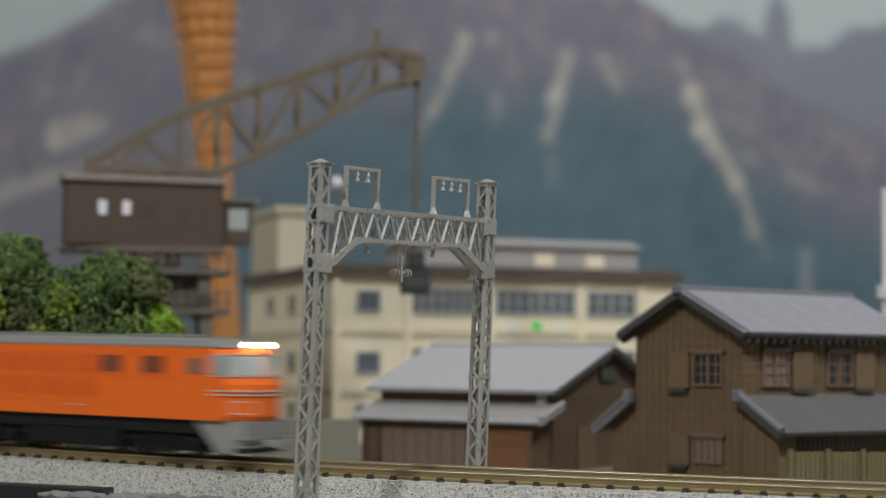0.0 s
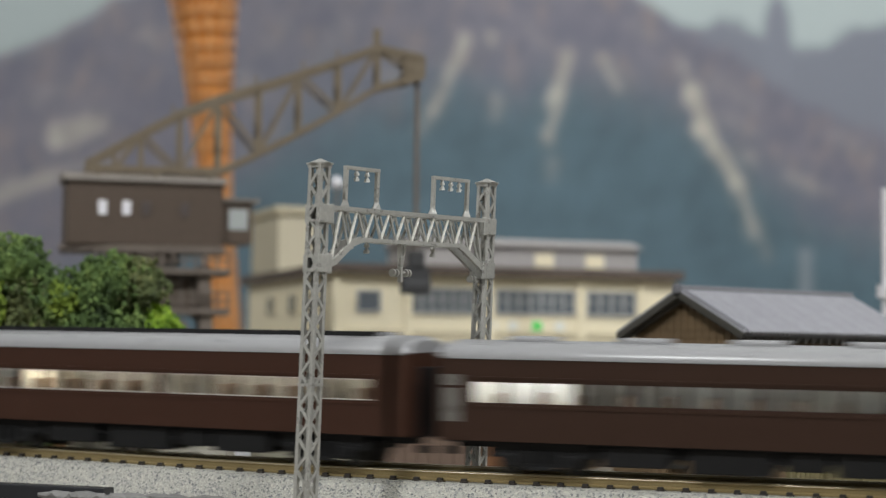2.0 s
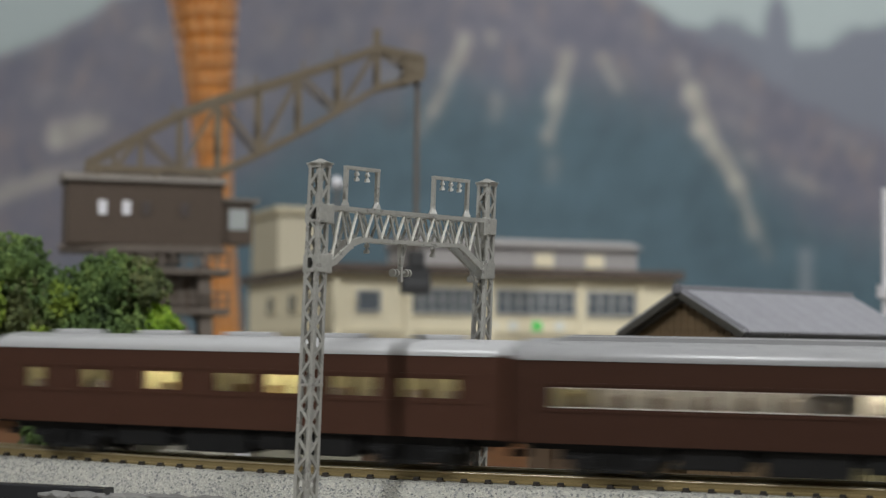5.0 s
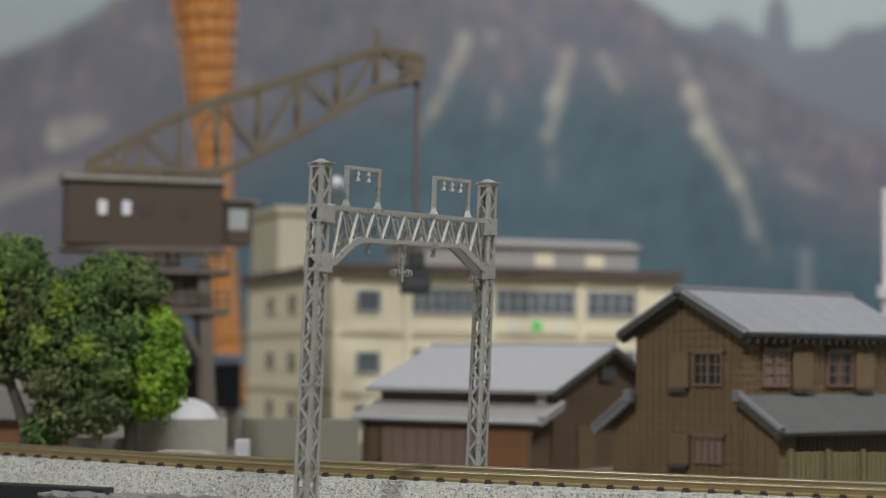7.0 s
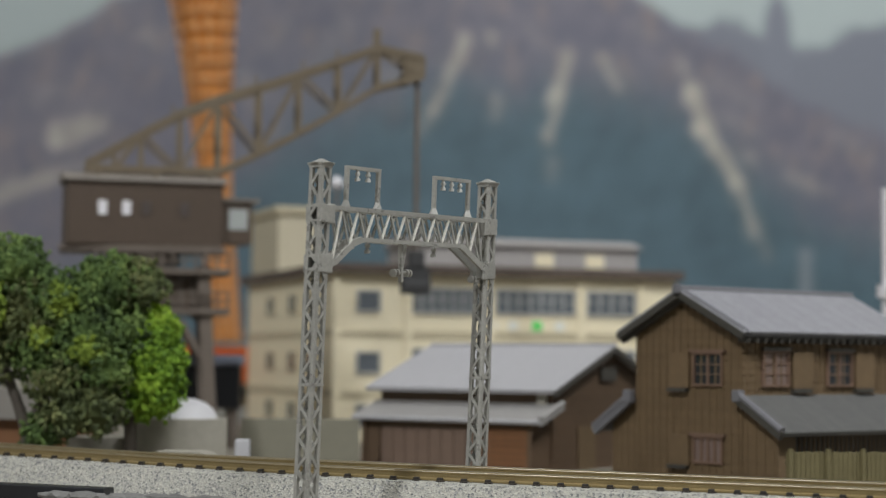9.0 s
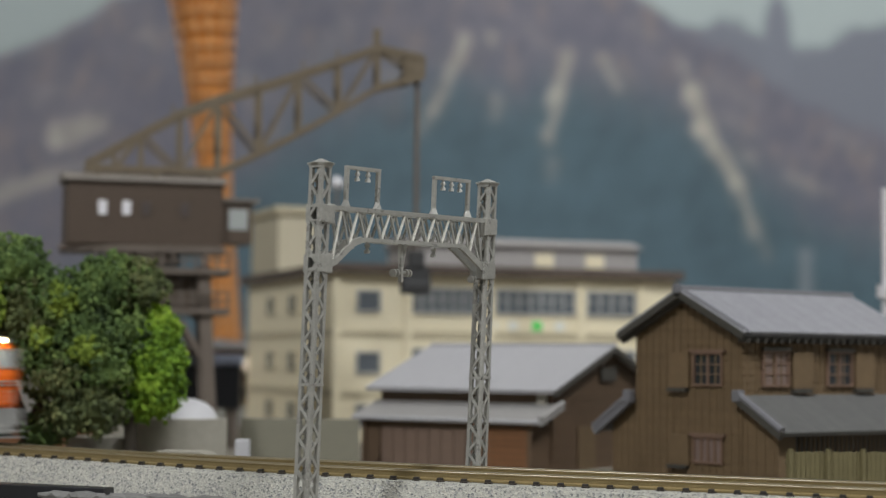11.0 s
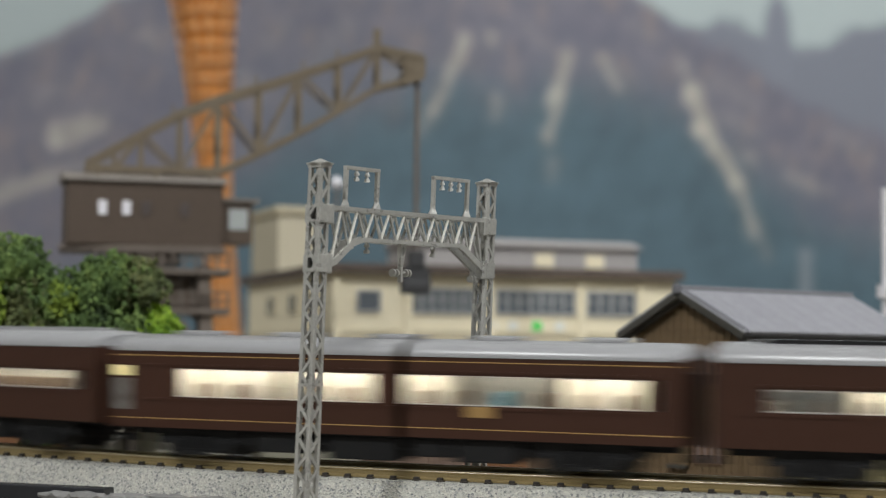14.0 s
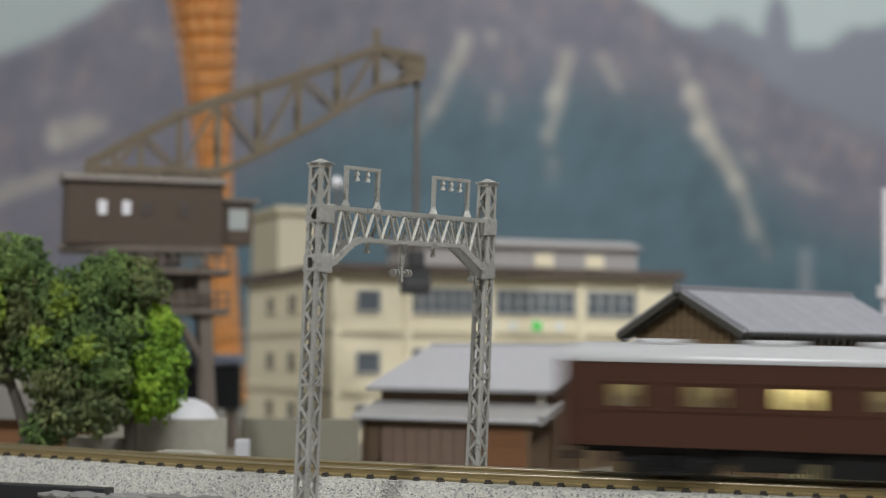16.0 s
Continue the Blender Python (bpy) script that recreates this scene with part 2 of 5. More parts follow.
def part(name, bm, material, parent=None, label="", smooth=False):
    ob = new(name, mesh_of(name, bm, material, smooth))
    ob.parent = parent
    if label:
        tagged(ob, label)
    return ob


def B():
    return bmesh.new()


def at_mm(x, y, z, rx=0, ry=0, rz=0):
    return pose(x * MM, y * MM, z * MM, rx, ry, rz)


def thing(name, m, label, category, group="", kind=""):
    ob = new(name)
    ob.empty_display_size = 0.01
    ob.matrix_basis = m
    return tagged(ob, label, category, group, kind)


def structure(name, bm, material, label, category, m=None, kind="structure"):
    ob = part(name, bm, material)
    if m is not None:
        ob.matrix_basis = m
    return tagged(ob, label, category, "", kind)


# the frame of the railway: origin on the track's centre at railhead height, x along the front straight
TRACK = at_mm(0, 10, 8.35) @ pose(0, 0, 0, 0, 0, -16.6) @ pose(0, 0, 0, 0, 0.74, 0)
# the closed line runs round the scenery: front straight, right bend, far straight behind the works, left bend, easy bend into the front
SKEW, EASY_R, EASY_TURN, FAR, FRONT = 16.6, 400.0, 25.0, 490.0, 110.0


def line_legs():
    """Legs of (length, turn to the left in degrees), from the front straight's start at u = 10."""
    c, e = math.cos(radians(SKEW)), math.cos(radians(SKEW + EASY_TURN))
    r1 = (FAR + math.sin(radians(SKEW)) * FRONT) / (1 + c)
    r2 = (FAR - EASY_R * (c - e)) / (1 + e)
    left = -r2 * math.sin(radians(SKEW + EASY_TURN)) + EASY_R * (math.sin(radians(SKEW + EASY_TURN)) - math.sin(radians(SKEW)))
    far = FRONT * c + r1 * math.sin(radians(SKEW)) + left
    return [(FRONT, 0.0), (r1 * radians(180 + SKEW), 180 + SKEW), (far, 0.0), (r2 * radians(180 - SKEW - EASY_TURN), 180 - SKEW - EASY_TURN), (EASY_R * radians(EASY_TURN), EASY_TURN)]


LEGS = line_legs()
LOOP = sum(q[0] for q in LEGS)


def on_loop(s):
    """Place (u, v) in the railway's frame and heading in degrees, s mm along the closed line."""
    s = (s - 10.0) % LOOP
    u, v, h = 10.0, 0.0, 0.0
    for length, turn in LEGS:
        k = min(1.0, s / length)
        if turn:
            r = length / radians(turn)
            a, b = radians(h), radians(h + turn * k)
            u, v = u + r * (math.sin(b) - math.sin(a)), v - r * (math.cos(b) - math.cos(a))
        else:
            u, v = u + length * k * math.cos(radians(h)), v + length * k * math.sin(radians(h))
        h += turn * k
        s -= length
        if s <= 0:
            break
    return u, v, h


def cant(s):
    """Lean of the track towards its near side, in degrees."""
    s = (s + LOOP / 2) % LOOP - LOOP / 2
    k = min(1.0, max(0.0, (s + 95) / 75)) * min(1.0, max(0.0, (190 - s) / 60))
    return 4.2 * k * k * (3 - 2 * k)


def track_pose(s, z=0.0):
    """Matrix in the railway's frame, in mm, at s along the line."""
    u, v, h = on_loop(s)
    return Matrix.Translation((u, v, z)) @ Matrix.Rotation(radians(h), 4, "Z") @ Matrix.Rotation(radians(cant(s)), 4, "X")


# ---- room and board ----
def room():
    b = B()
    box(b, -1500, 1500, -1900, 1200, -900, -890)
    structure("floor", b, M_FLOOR, "plain dull floor of the room", "floor")
    for nm, r in (("wall_north", (-1500, 1500, 1200, 1250)), ("wall_south", (-1500, 1500, -1950, -1900)),
                  ("wall_east", (1500, 1550, -1900, 1200)), ("wall_west", (-1550, -1500, -1900, 1200))):
        b = B()
        box(b, *r, -900, 1500)
        structure(nm, b, M_ROOM, "plain off-white painted room wall", "wall")
    b = B()
    box(b, -1550, 1550, -1950, 1250, 1500, 1540)
    structure("ceiling", b, M_ROOM, "plain off-white room ceiling", "ceiling")
    b = B()
    box(b, -800, 800, -620, 1060, -30, 0)
    structure("ground", b, M_TABLE, "brownish grey layout board under the scenery", "ground")


room()


# ---- printed mountain backdrop ----
def seg_dist(x, y, ax, ay, bx, by):
    dx, dy = bx - ax, by - ay
    k = np.clip(((x - ax) * dx + (y - ay) * dy) / (dx * dx + dy * dy + 1e-9), 0, 1)
    return np.hypot(x - ax - k * dx, y - ay - k * dy)


def wave(x, y, seed):
    r = np.random.RandomState(seed)
    out = np.zeros_like(x)
    for k in range(28):
        fr = 2 ** r.uniform(1.0, 4.6) / 600.0
        an, ph = r.uniform(0, 6.283), r.uniform(0, 6.283)
        out += np.sin((x * math.cos(an) + y * math.sin(an)) * fr * 6.283 + ph + 2.0 * np.sin(y * fr * 1.7 + ph)) / (1 + fr * 130)
    return out / 6.0


def backdrop():
    nx, nz = 420, 240
    gx, gy = np.meshgrid(np.linspace(-300, 1900, nx), np.linspace(-250, 720, nz))
    w1, w2, w3 = wave(gx, gy, 3), wave(gx * 1.3, gy, 8), wave(gx * 3.1, gy * 2.4, 15)
    w4 = wave(gx * 6.0, gy * 4.0, 52)
    x, y = gx + 14 * w2, gy + 14 * w1
    sky = np.array((0.335, 0.375, 0.36))
    far = np.array((0.165, 0.172, 0.20))
    hill = np.array((0.108, 0.106, 0.138))
    hill2 = np.array((0.165, 0.150, 0.172))
    teal = np.array((0.062, 0.102, 0.122))
    sand = np.array((0.40, 0.36, 0.30))

    def step(v, soft):
        return 1 / (1 + np.exp(-np.clip(v / soft, -30, 30)))

    def mix(c, d, k):
        return c + (d - c) * k[..., None]
    col = np.broadcast_to(sky, gx.shape + (3,)).copy()
    col = mix(col, sky * 1.12, step(150 - gy, 80) * step(gx - 700, 300))
    far_edge = np.interp(x, [-300, 1120, 1180, 1235, 1270, 1300, 1345, 1400, 1450, 1485, 1568, 1900], [400, 20, 40, 58, 40, 58, 80, 92, 88, 66, 45, 30])
    col = mix(col, far, step(y - far_edge, 4))
    spire = np.abs(gx - 1371) - np.interp(gy, [-10, 20, 40, 90], [3, 16, 22, 26])
    col = mix(col, far * 1.05, step(-spire, 3) * step(gy + 5, 3))
    edge = np.interp(x, [-300, 0, 60, 150, 235, 300, 420, 700, 1000, 1130, 1200, 1300, 1420, 1568, 1900], [180, 108, 96, 48, 0, -60, -120, -200, -90, 5, 60, 110, 190, 260, 380])
    body = step(y - edge, 5)
    shade = np.clip(0.5 + 0.55 * w1 + 0.35 * w3, 0, 1)
    hills = hill + (hill2 - hill) * shade[..., None]
    mottle = np.clip(0.9 * wave(gx * 2.2 + gy * 0.5, gy * 1.2, 31) + 0.5 * wave(gx * 5, gy * 2.6, 44), 0, 1)
    hills = hills + (np.array((0.235, 0.185, 0.165)) - hills) * (0.75 * mottle)[..., None]
    col = mix(col, hills, body)
    low = np.interp(x, [-300, 200, 420, 560, 700, 800, 900, 1010, 1100, 1200, 1300, 1420, 1568, 1900], [600, 520, 330, 250, 190, 150, 185, 150, 165, 200, 290, 380, 440, 560])
    forest = teal * (1 + 0.09 * w3 + 0.2 * w2)[..., None]
    col = mix(col, forest, body * step(y - low + 22 * w2, 24))
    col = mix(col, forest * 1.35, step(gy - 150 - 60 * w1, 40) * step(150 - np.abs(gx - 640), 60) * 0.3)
    for ax, ay, bx, by, wd, k in (
            (818, 86, 765, 215, 13, 0.85), (765, 215, 740, 250, 7, 0.5), (1000, 112, 985, 180, 11, 0.85), (985, 180, 968, 262, 12, 0.8),
            (1062, 115, 1090, 172, 13, 0.55), (866, 78, 868, 90, 12, 0.6), (872, 190, 875, 218, 13, 0.4), (1205, 135, 1222, 175, 14, 0.35),
            (1222, 170, 1240, 235, 17, 0.95), (1240, 235, 1300, 335, 17, 1.0), (1300, 335, 1330, 420, 12, 0.7), (1330, 420, 1352, 470, 9, 0.35),
            (1320, 285, 1326, 300, 15, 0.35), (258, 80, 268, 98, 15, 0.3), (690, 145, 705, 165, 16, 0.3), (105, 265, 175, 240, 27, 0.75),
            (-20, 372, 90, 335, 20, 0.75), (90, 335, 190, 300, 12, 0.4), (975, 300, 972, 330, 12, 0.25), (1405, 335, 1465, 350, 16, 0.2),
            (1260, 150, 1330, 200, 20, 0.15), (1290, 225, 1335, 250, 13, 0.2), (1395, 325, 1440, 340, 12, 0.2), (1120, 55, 1160, 85, 14, 0.15), (930, 60, 960, 95, 12, 0.15), (500, 60, 470, 100, 16, 0.15), (430, 150, 470, 180, 14, 0.2), (60, 200, 120, 175, 16, 0.15), (1480, 250, 1540, 290, 18, 0.15), (610, 60, 560, 130, 20, 0.14), (1200, 105, 1206, 135, 10, 0.2)):
        d = seg_dist(gx + 7 * w3 + 5 * w4, gy + 7 * w1, ax, ay, bx, by)
        run_k = np.clip(((gx - ax) * (bx - ax) + (gy - ay) * (by - ay)) / ((bx - ax) ** 2 + (by - ay) ** 2), 0, 1)
        tone = 1 + 0.22 * w3 - 0.12 * run_k
        col = mix(col, sand * tone[..., None], k * (0.85 + 0.15 * np.clip(w4, -1, 1)) * step(wd * (0.9 - 0.3 * run_k) - d, 3.8))
    chimney = np.abs(gx - 1420) - np.interp(gy, [450, 455, 470, 472, 520], [9, 13, 13, 10, 12])
    col = mix(col, np.array((0.20, 0.22, 0.23)), step(-chimney, 2) * step(gy - 450, 2) * 0.7)
    # print dimmed at left, lifted at centre to offset uneven lamp light
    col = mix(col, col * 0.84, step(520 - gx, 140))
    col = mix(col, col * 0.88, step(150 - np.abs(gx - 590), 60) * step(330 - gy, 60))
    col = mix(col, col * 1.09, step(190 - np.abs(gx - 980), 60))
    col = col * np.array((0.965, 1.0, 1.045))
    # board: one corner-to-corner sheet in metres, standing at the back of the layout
    px = (gx - 784) / 1568 * 0.6935
    pz = 0.318 - gy / 882 * 0.3875
    me = bpy.data.meshes.new("backdrop")
    verts = [(a, 0.0, c) for a, c in zip(px.ravel(), pz.ravel())]
    faces = [(j * nx + i, j * nx + i + 1, (j + 1) * nx + i + 1, (j + 1) * nx + i) for j in range(nz - 1) for i in range(nx - 1)]
    me.from_pydata(verts, [], faces)
    at = me.color_attributes.new("print", "FLOAT_COLOR", "POINT")
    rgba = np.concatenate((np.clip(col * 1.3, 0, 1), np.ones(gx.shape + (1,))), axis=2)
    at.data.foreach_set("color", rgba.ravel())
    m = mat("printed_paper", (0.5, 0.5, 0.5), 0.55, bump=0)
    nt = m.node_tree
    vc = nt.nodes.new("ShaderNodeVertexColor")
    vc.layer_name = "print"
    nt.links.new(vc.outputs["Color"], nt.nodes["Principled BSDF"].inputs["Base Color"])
    me.materials.append(m)
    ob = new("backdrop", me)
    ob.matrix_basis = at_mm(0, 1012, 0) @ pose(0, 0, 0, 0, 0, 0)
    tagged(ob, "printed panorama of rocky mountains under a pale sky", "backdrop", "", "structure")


backdrop()


# ---- railway ----
def sweep_loop(name, outline, material, step=6.0):
    """An outline of (v, z) carried along the whole oval."""
    b = B()
    n = int(LOOP / step)
    rings = [[track_pose(LOOP * i / n) @ Vector((0, p, q)) for p, q in outline] for i in range(n)]
    vv = [[b.verts.new(p) for p in r] for r in rings]
    k = len(outline)
    for i in range(n):
        r0, r1 = vv[i], vv[(i + 1) % n]
        for j in range(k):
            b.faces.new((r0[j], r0[(j + 1) % k], r1[(j + 1) % k], r1[j]))
    return b


def railway():
    t = thing("railway_track", TRACK, "model railway track with bronzed rails on pale granite ballast", "track", "", "structure")
    b = sweep_loop("ballast_bed", [(-14.5, -16), (-13.6, -8.6), (-9.6, -2.7), (-8.0, -2.25), (8.0, -2.25), (9.6, -2.7), (13.6, -8.6), (14.5, -16)], M_BALLAST)
    part("ballast_bed", b, M_BALLAST, t, "pale speckled granite ballast bed")
    for v in (-4.5, 4.5):
        b = sweep_loop("rail", [(v - 1.0, -2.15), (v - 1.0, -1.75), (v - 0.35, -1.5), (v - 0.35, -0.75), (v - 0.5, -0.6), (v - 0.5, -0.05), (v + 0.5, -0.05), (v + 0.5, -0.6), (v + 0.35, -0.75), (v + 0.35, -1.5), (v + 1.0, -1.75), (v + 1.0, -2.15)], M_RAIL)
        rail = part("rail", b, M_RAIL, t, "bronzed metal rail with a worn shiny head")
        b = sweep_loop("railhead", [(v - 0.53, -0.36), (v - 0.50, -0.20), (v - 0.40, -0.06), (v - 0.22, 0.0), (v + 0.22, 0.0), (v + 0.40, -0.06), (v + 0.50, -0.20), (v + 0.53, -0.36)], M_RAILTOP)
        part("railhead", b, M_RAILTOP, rail, smooth=True)
    # sleepers: the ones in sight singly, the rest of the oval joined
    b = B()
    box(b, -0.85, 0.85, -6.6, 6.6, -2.6, -1.95, bevel=0.12)
    me = mesh_of("sleeper", b, M_TIE)
    b = B()
    for v in (-4.5, 4.5):
        for k in (-1, 1):
            box(b, -0.8, 0.5, v + k * 1.2 - 0.5, v + k * 1.2 + 0.5, -2.4, -1.45, bevel=0.15)
    clip = mesh_of("rail_clip", b, M_TIE)
    rest = B()
    n = int(LOOP / 5.3)
    for i in range(n):
        place = track_pose(LOOP * i / n + 1.7)
        if abs((LOOP * i / n + LOOP / 2) % LOOP - LOOP / 2) < 140:
            sl = new("sleeper", me)
            sl.parent, sl.matrix_basis = t, Matrix.LocRotScale(place.translation * MM, place.to_quaternion(), None)
            cl = new("rail_clip", clip)
            cl.parent = sl
        else:
            box(rest, -1.25, 1.25, -8.6, 8.6, -2.5, -2.05, place)
    tagged(part("sleeper_run", rest, M_TIE, t), kind="stuff")
    # loose grains along the near shoulder and between the rails
    r = random.Random(4)
    b = B()
    for i in range(7000):
        u = r.uniform(-125, 112)
        k = r.random()
        if k < 0.55:
            q = r.random()
            p, z = -9.6 - 4.0 * q, -2.7 - 5.9 * q
        elif k < 0.8:
            p, z = r.uniform(-9.8, -5.6), -2.3
        else:
            p, z = r.uniform(-3.4, 3.4), -2.25
        s = r.uniform(0.12, 0.3)
        m = track_pose(u) @ Matrix.Translation((0, p, z)) @ Euler((r.uniform(0, 6), r.uniform(0, 6), r.uniform(0, 6))).to_matrix().to_4x4() @ Matrix.Diagonal((s, s * r.uniform(0.6, 1), s * r.uniform(0.5, 0.9), 1))
        vs = [b.verts.new(m @ Vector(c)) for c in ((1, 0, -.7), (-.5, .87, -.7), (-.5, -.87, -.7), (0, 0, 1))]
        for f in ((0, 1, 2), (0, 1, 3), (1, 2, 3), (2, 0, 3)):
            b.faces.new([vs[j] for j in f])
    tagged(part("ballast_grains", b, M_GRAIN, t), kind="stuff")


def grain_mat():
    m = bpy.data.materials.new("granite_grain")
    m.use_nodes = True
    nt = m.node_tree
    geo = nt.nodes.new("ShaderNodeNewGeometry")
    ramp = nt.nodes.new("ShaderNodeValToRGB")
    e = ramp.color_ramp.elements
    e[0].color, e[1].color = (0.11, 0.115, 0.115, 1), (0.56, 0.54, 0.47, 1)
    k = e.new(0.3)
    k.color = (0.36, 0.355, 0.32, 1)
    nt.links.new(geo.outputs["Random Per Island"], ramp.inputs["Fac"])
    nt.links.new(ramp.outputs["Color"], nt.nodes["Principled BSDF"].inputs["Base Color"])
    nt.nodes["Principled BSDF"].inputs["Roughness"].default_value = 0.6
    return m


M_GRAIN = grain_mat()
railway()


# ---- catenary portal ----
def lattice_pole(parent, x, z1, w0, w1):
    p = B()
    box(p, x - w0 * 0.62, x + w0 * 0.62, -w0 * 0.62, w0 * 0.62, -0.2, 1.6, bevel=0.15)
    pole = part("pole", p, M_MAST, parent, "square lattice steel pole")
    c = 0.78

    def half(z):
        return (w0 + (w1 - w0) * z / z1) / 2
    for sx in (-1, 1):
        for sy in (-1, 1):
            b = B()
            bar(b, (x + sx * (half(0) - c / 2), sy * (half(0) - c / 2), 0.5), (x + sx * (half(z1) - c / 2), sy * (half(z1) - c / 2), z1), c)
            part("corner_angle", b, M_MAST, pole)
    # zigzag lacing on the four faces
    n = 11
    for face in range(4):
        for i in range(n):
            z0, z2 = 1.0 + (z1 - 2) * i / n, 1.0 + (z1 - 2) * (i + 1) / n
            zm = (z0 + z2) / 2
            pts = []
            for z, k in ((z0, -1), (zm, 1), (z2, -1)):
                h = half(z) - 0.2
                o = k * (h - 0.25)
                pts.append({0: (x - h, o, z), 1: (x + h, o, z), 2: (x + o, -h, z), 3: (x + o, h, z)}[face])
            upv = (1, 0, 0) if face < 2 else (0, 1, 0)
            for p, q in zip(pts, pts[1:]):
                b = B()
                bar(b, p, q, 0.6, 0.3, upv)
                part("lacing_bar", b, M_MAST, pole)
    for zz in (27.0, 50.0, z1 - 0.75):
        b = B()
        hb = half(zz) + 0.12
        for r4 in ((-hb, hb, -hb, -hb + 0.2), (-hb, hb, hb - 0.2, hb), (-hb, -hb + 0.2, -hb, hb), (hb - 0.2, hb, -hb, hb)):
            box(b, x + r4[0], x + r4[1], r4[2], r4[3], zz, zz + 0.6)
        part("pole_band", b, M_MAST, pole)
    b = B()
    h = half(z1)
    box(b, x - h - 0.4, x + h + 0.4, -h - 0.4, h + 0.4, z1 - 0.15, z1 + 0.3, bevel=0.12)
    rod(b, (x, 0, z1 + 0.2), (x, 0, z1 + 1.1), (h + 0.4) * 1.3, 0.25, 8)
    part("cap", b, M_MAST, pole, "low pyramid cap")
    return pole


def insulator(bm, x, y, z, s=1.0):
    rod(bm, (x, y, z), (x, y, z - 0.7 * s), 0.22 * s, 0.5 * s, 10)
    rod(bm, (x, y, z - 0.7 * s), (x, y, z - 1.15 * s), 0.62 * s, 0.55 * s, 10)
    rod(bm, (x, y, z - 1.15 * s), (x, y, z - 1.75 * s), 0.25 * s, 0.4 * s, 10)
    rod(bm, (x, y, z - 1.75 * s), (x, y, z - 2.35 * s), 0.62 * s, 0.62 * s, 10)


def portal():
    t = thing("catenary_portal", at_mm(-9.7, -0.5, 0, 0, 0, 55.04), "grey lattice steel catenary portal standing over the track", "railway mast")
    H = 30.4
    Z = 71.6
    for x in (-H, H):
        lattice_pole(t, x, Z, 3.6, 3.2)
    # lattice beam
    zt, zb = 62.9, 56.8
    w = 1.35
    beam = part("beam", (lambda b: (box(b, -H + 1.6, H - 1.6, -w - 0.35, -w + 0.35, zt - 0.45, zt + 0.45), b)[1])(B()), M_MAST, t, "lattice cross beam with curved haunches")
    b = B()
    box(b, -H + 1.6, H - 1.6, w - 0.35, w + 0.35, zt - 0.45, zt + 0.45)
    part("top_chord", b, M_MAST, beam)
    for s in (-w, w):
        b = B()
        pts = [(-H + 1.5, zb - 5.6), (-H + 4.5, zb - 4.6), (-H + 9.5, zb - 1.0), (-H + 12.6, zb), (H - 12.0, zb), (H - 10.5, zb - 0.6), (H - 3.5, zb - 4.4), (H - 0.5, zb - 5.2)]
        for (x0, z0), (x1, z1) in zip(pts, pts[1:]):
            bar(b, (x0 - 0.1, s, z0), (x1 + 0.1, s, z1), 0.75, 0.8 if z0 == z1 else 1.35)
        part("bottom_chord", b, M_MAST, beam)
        n = 20
        xs = [-H + 3.0 + (2 * H - 6.0) * i / n for i in range(n + 1)]
        for i in range(n):
            b = B()
            zz = [np.interp(x, [p[0] for p in pts], [p[1] for p in pts]) for x in (xs[i], xs[i + 1])]
            if i % 2 == 0:
                bar(b, (xs[i], s, zz[0]), (xs[i + 1], s, zt), 0.3, 0.62)
            else:
                bar(b, (xs[i], s, zt), (xs[i + 1], s, zz[1]), 0.35, 0.5)
            # front rising diagonals get the painted glint colour
            part("web_bar", b, M_WEBGLINT if i % 2 == 0 and s < 0 else M_MAST, beam)
    for i in range(11):
        x = -H + 5 + (2 * H - 10) * i / 10
        b = B()
        bar(b, (x, -w, zt), (x, w, zt), 0.5, 0.4)
        part("cross_tie", b, M_MAST, beam)
        b = B()
        bar(b, (x, -w, zb if abs(x) < H - 13 else zb - 2), (x, w, zt), 0.35, 0.35)
        part("cross_tie", b, M_MAST, beam)
    # clamps that hold the beam to the poles
    for x in (-H, H):
        k = 1 if x < 0 else -1
        for za, zc in ((59.6, 63.6), (49.6, 53.6)):
            b = B()
            box(b, x + k * 0.6, x + k * 3.0, -w - 0.55, -w + 0.3, za, zc, bevel=0.2)
            box(b, x + k * 0.6, x + k * 3.0, w - 0.3, w + 0.55, za, zc, bevel=0.2)
            box(b, x + k * 1.3, x + k * 1.75, -w, w, za, zc)
            for zz in (za + 0.3, zc - 0.8):
                box(b, x - 1.62, x + 1.62, -1.66, 1.66, zz, zz + 0.5)
            for s in (-1, 1):
                box(b, x - 1.7, x + 1.7, s * 1.66, s * 1.98, za + 0.2, zc - 0.2, bevel=0.1)
            part("clamp", b, M_MAST, t)
    # insulator frames on top of the beam
    for x0, x1, zz, n in ((-21.8, -11.1, 71.6, 2), (9.4, 22.5, 71.6, 3)):
        b = B()
        bar(b, (x0, 0, zt), (x0, 0, zz), 0.8, 0.8)
        bar(b, (x1, 0, zt), (x1, 0, zz), 0.8, 0.8)
        bar(b, (x0 - 0.4, 0, zz), (x1 + 0.4, 0, zz), 0.9, 0.7)
        for x in (x0, x1):
            rod(b, (x, 0, zt + 0.2), (x, 0, zt + 2.2), 1.45, 0.5, 4)
        fr = part("insulator_frame", b, M_MAST, t)
        for i in range(n):
            b = B()
            insulator(b, x0 + (x1 - x0) * (i + 1) / (n + 1), 0, zz - 0.4, 0.95)
            part("insulator", b, M_INSUL, fr)
    # hanging insulators and pull-off arms
    for x in (-13.8, 10.0):
        b = B()
        insulator(b, x, 0, zb - 0.2, 1.05)
        part("hanging_insulator", b, M_MAST, t)
    b = B()
    bar(b, (-2.2, 0, zb), (-1.6, 0, zb - 8.4), 0.9, 0.7)
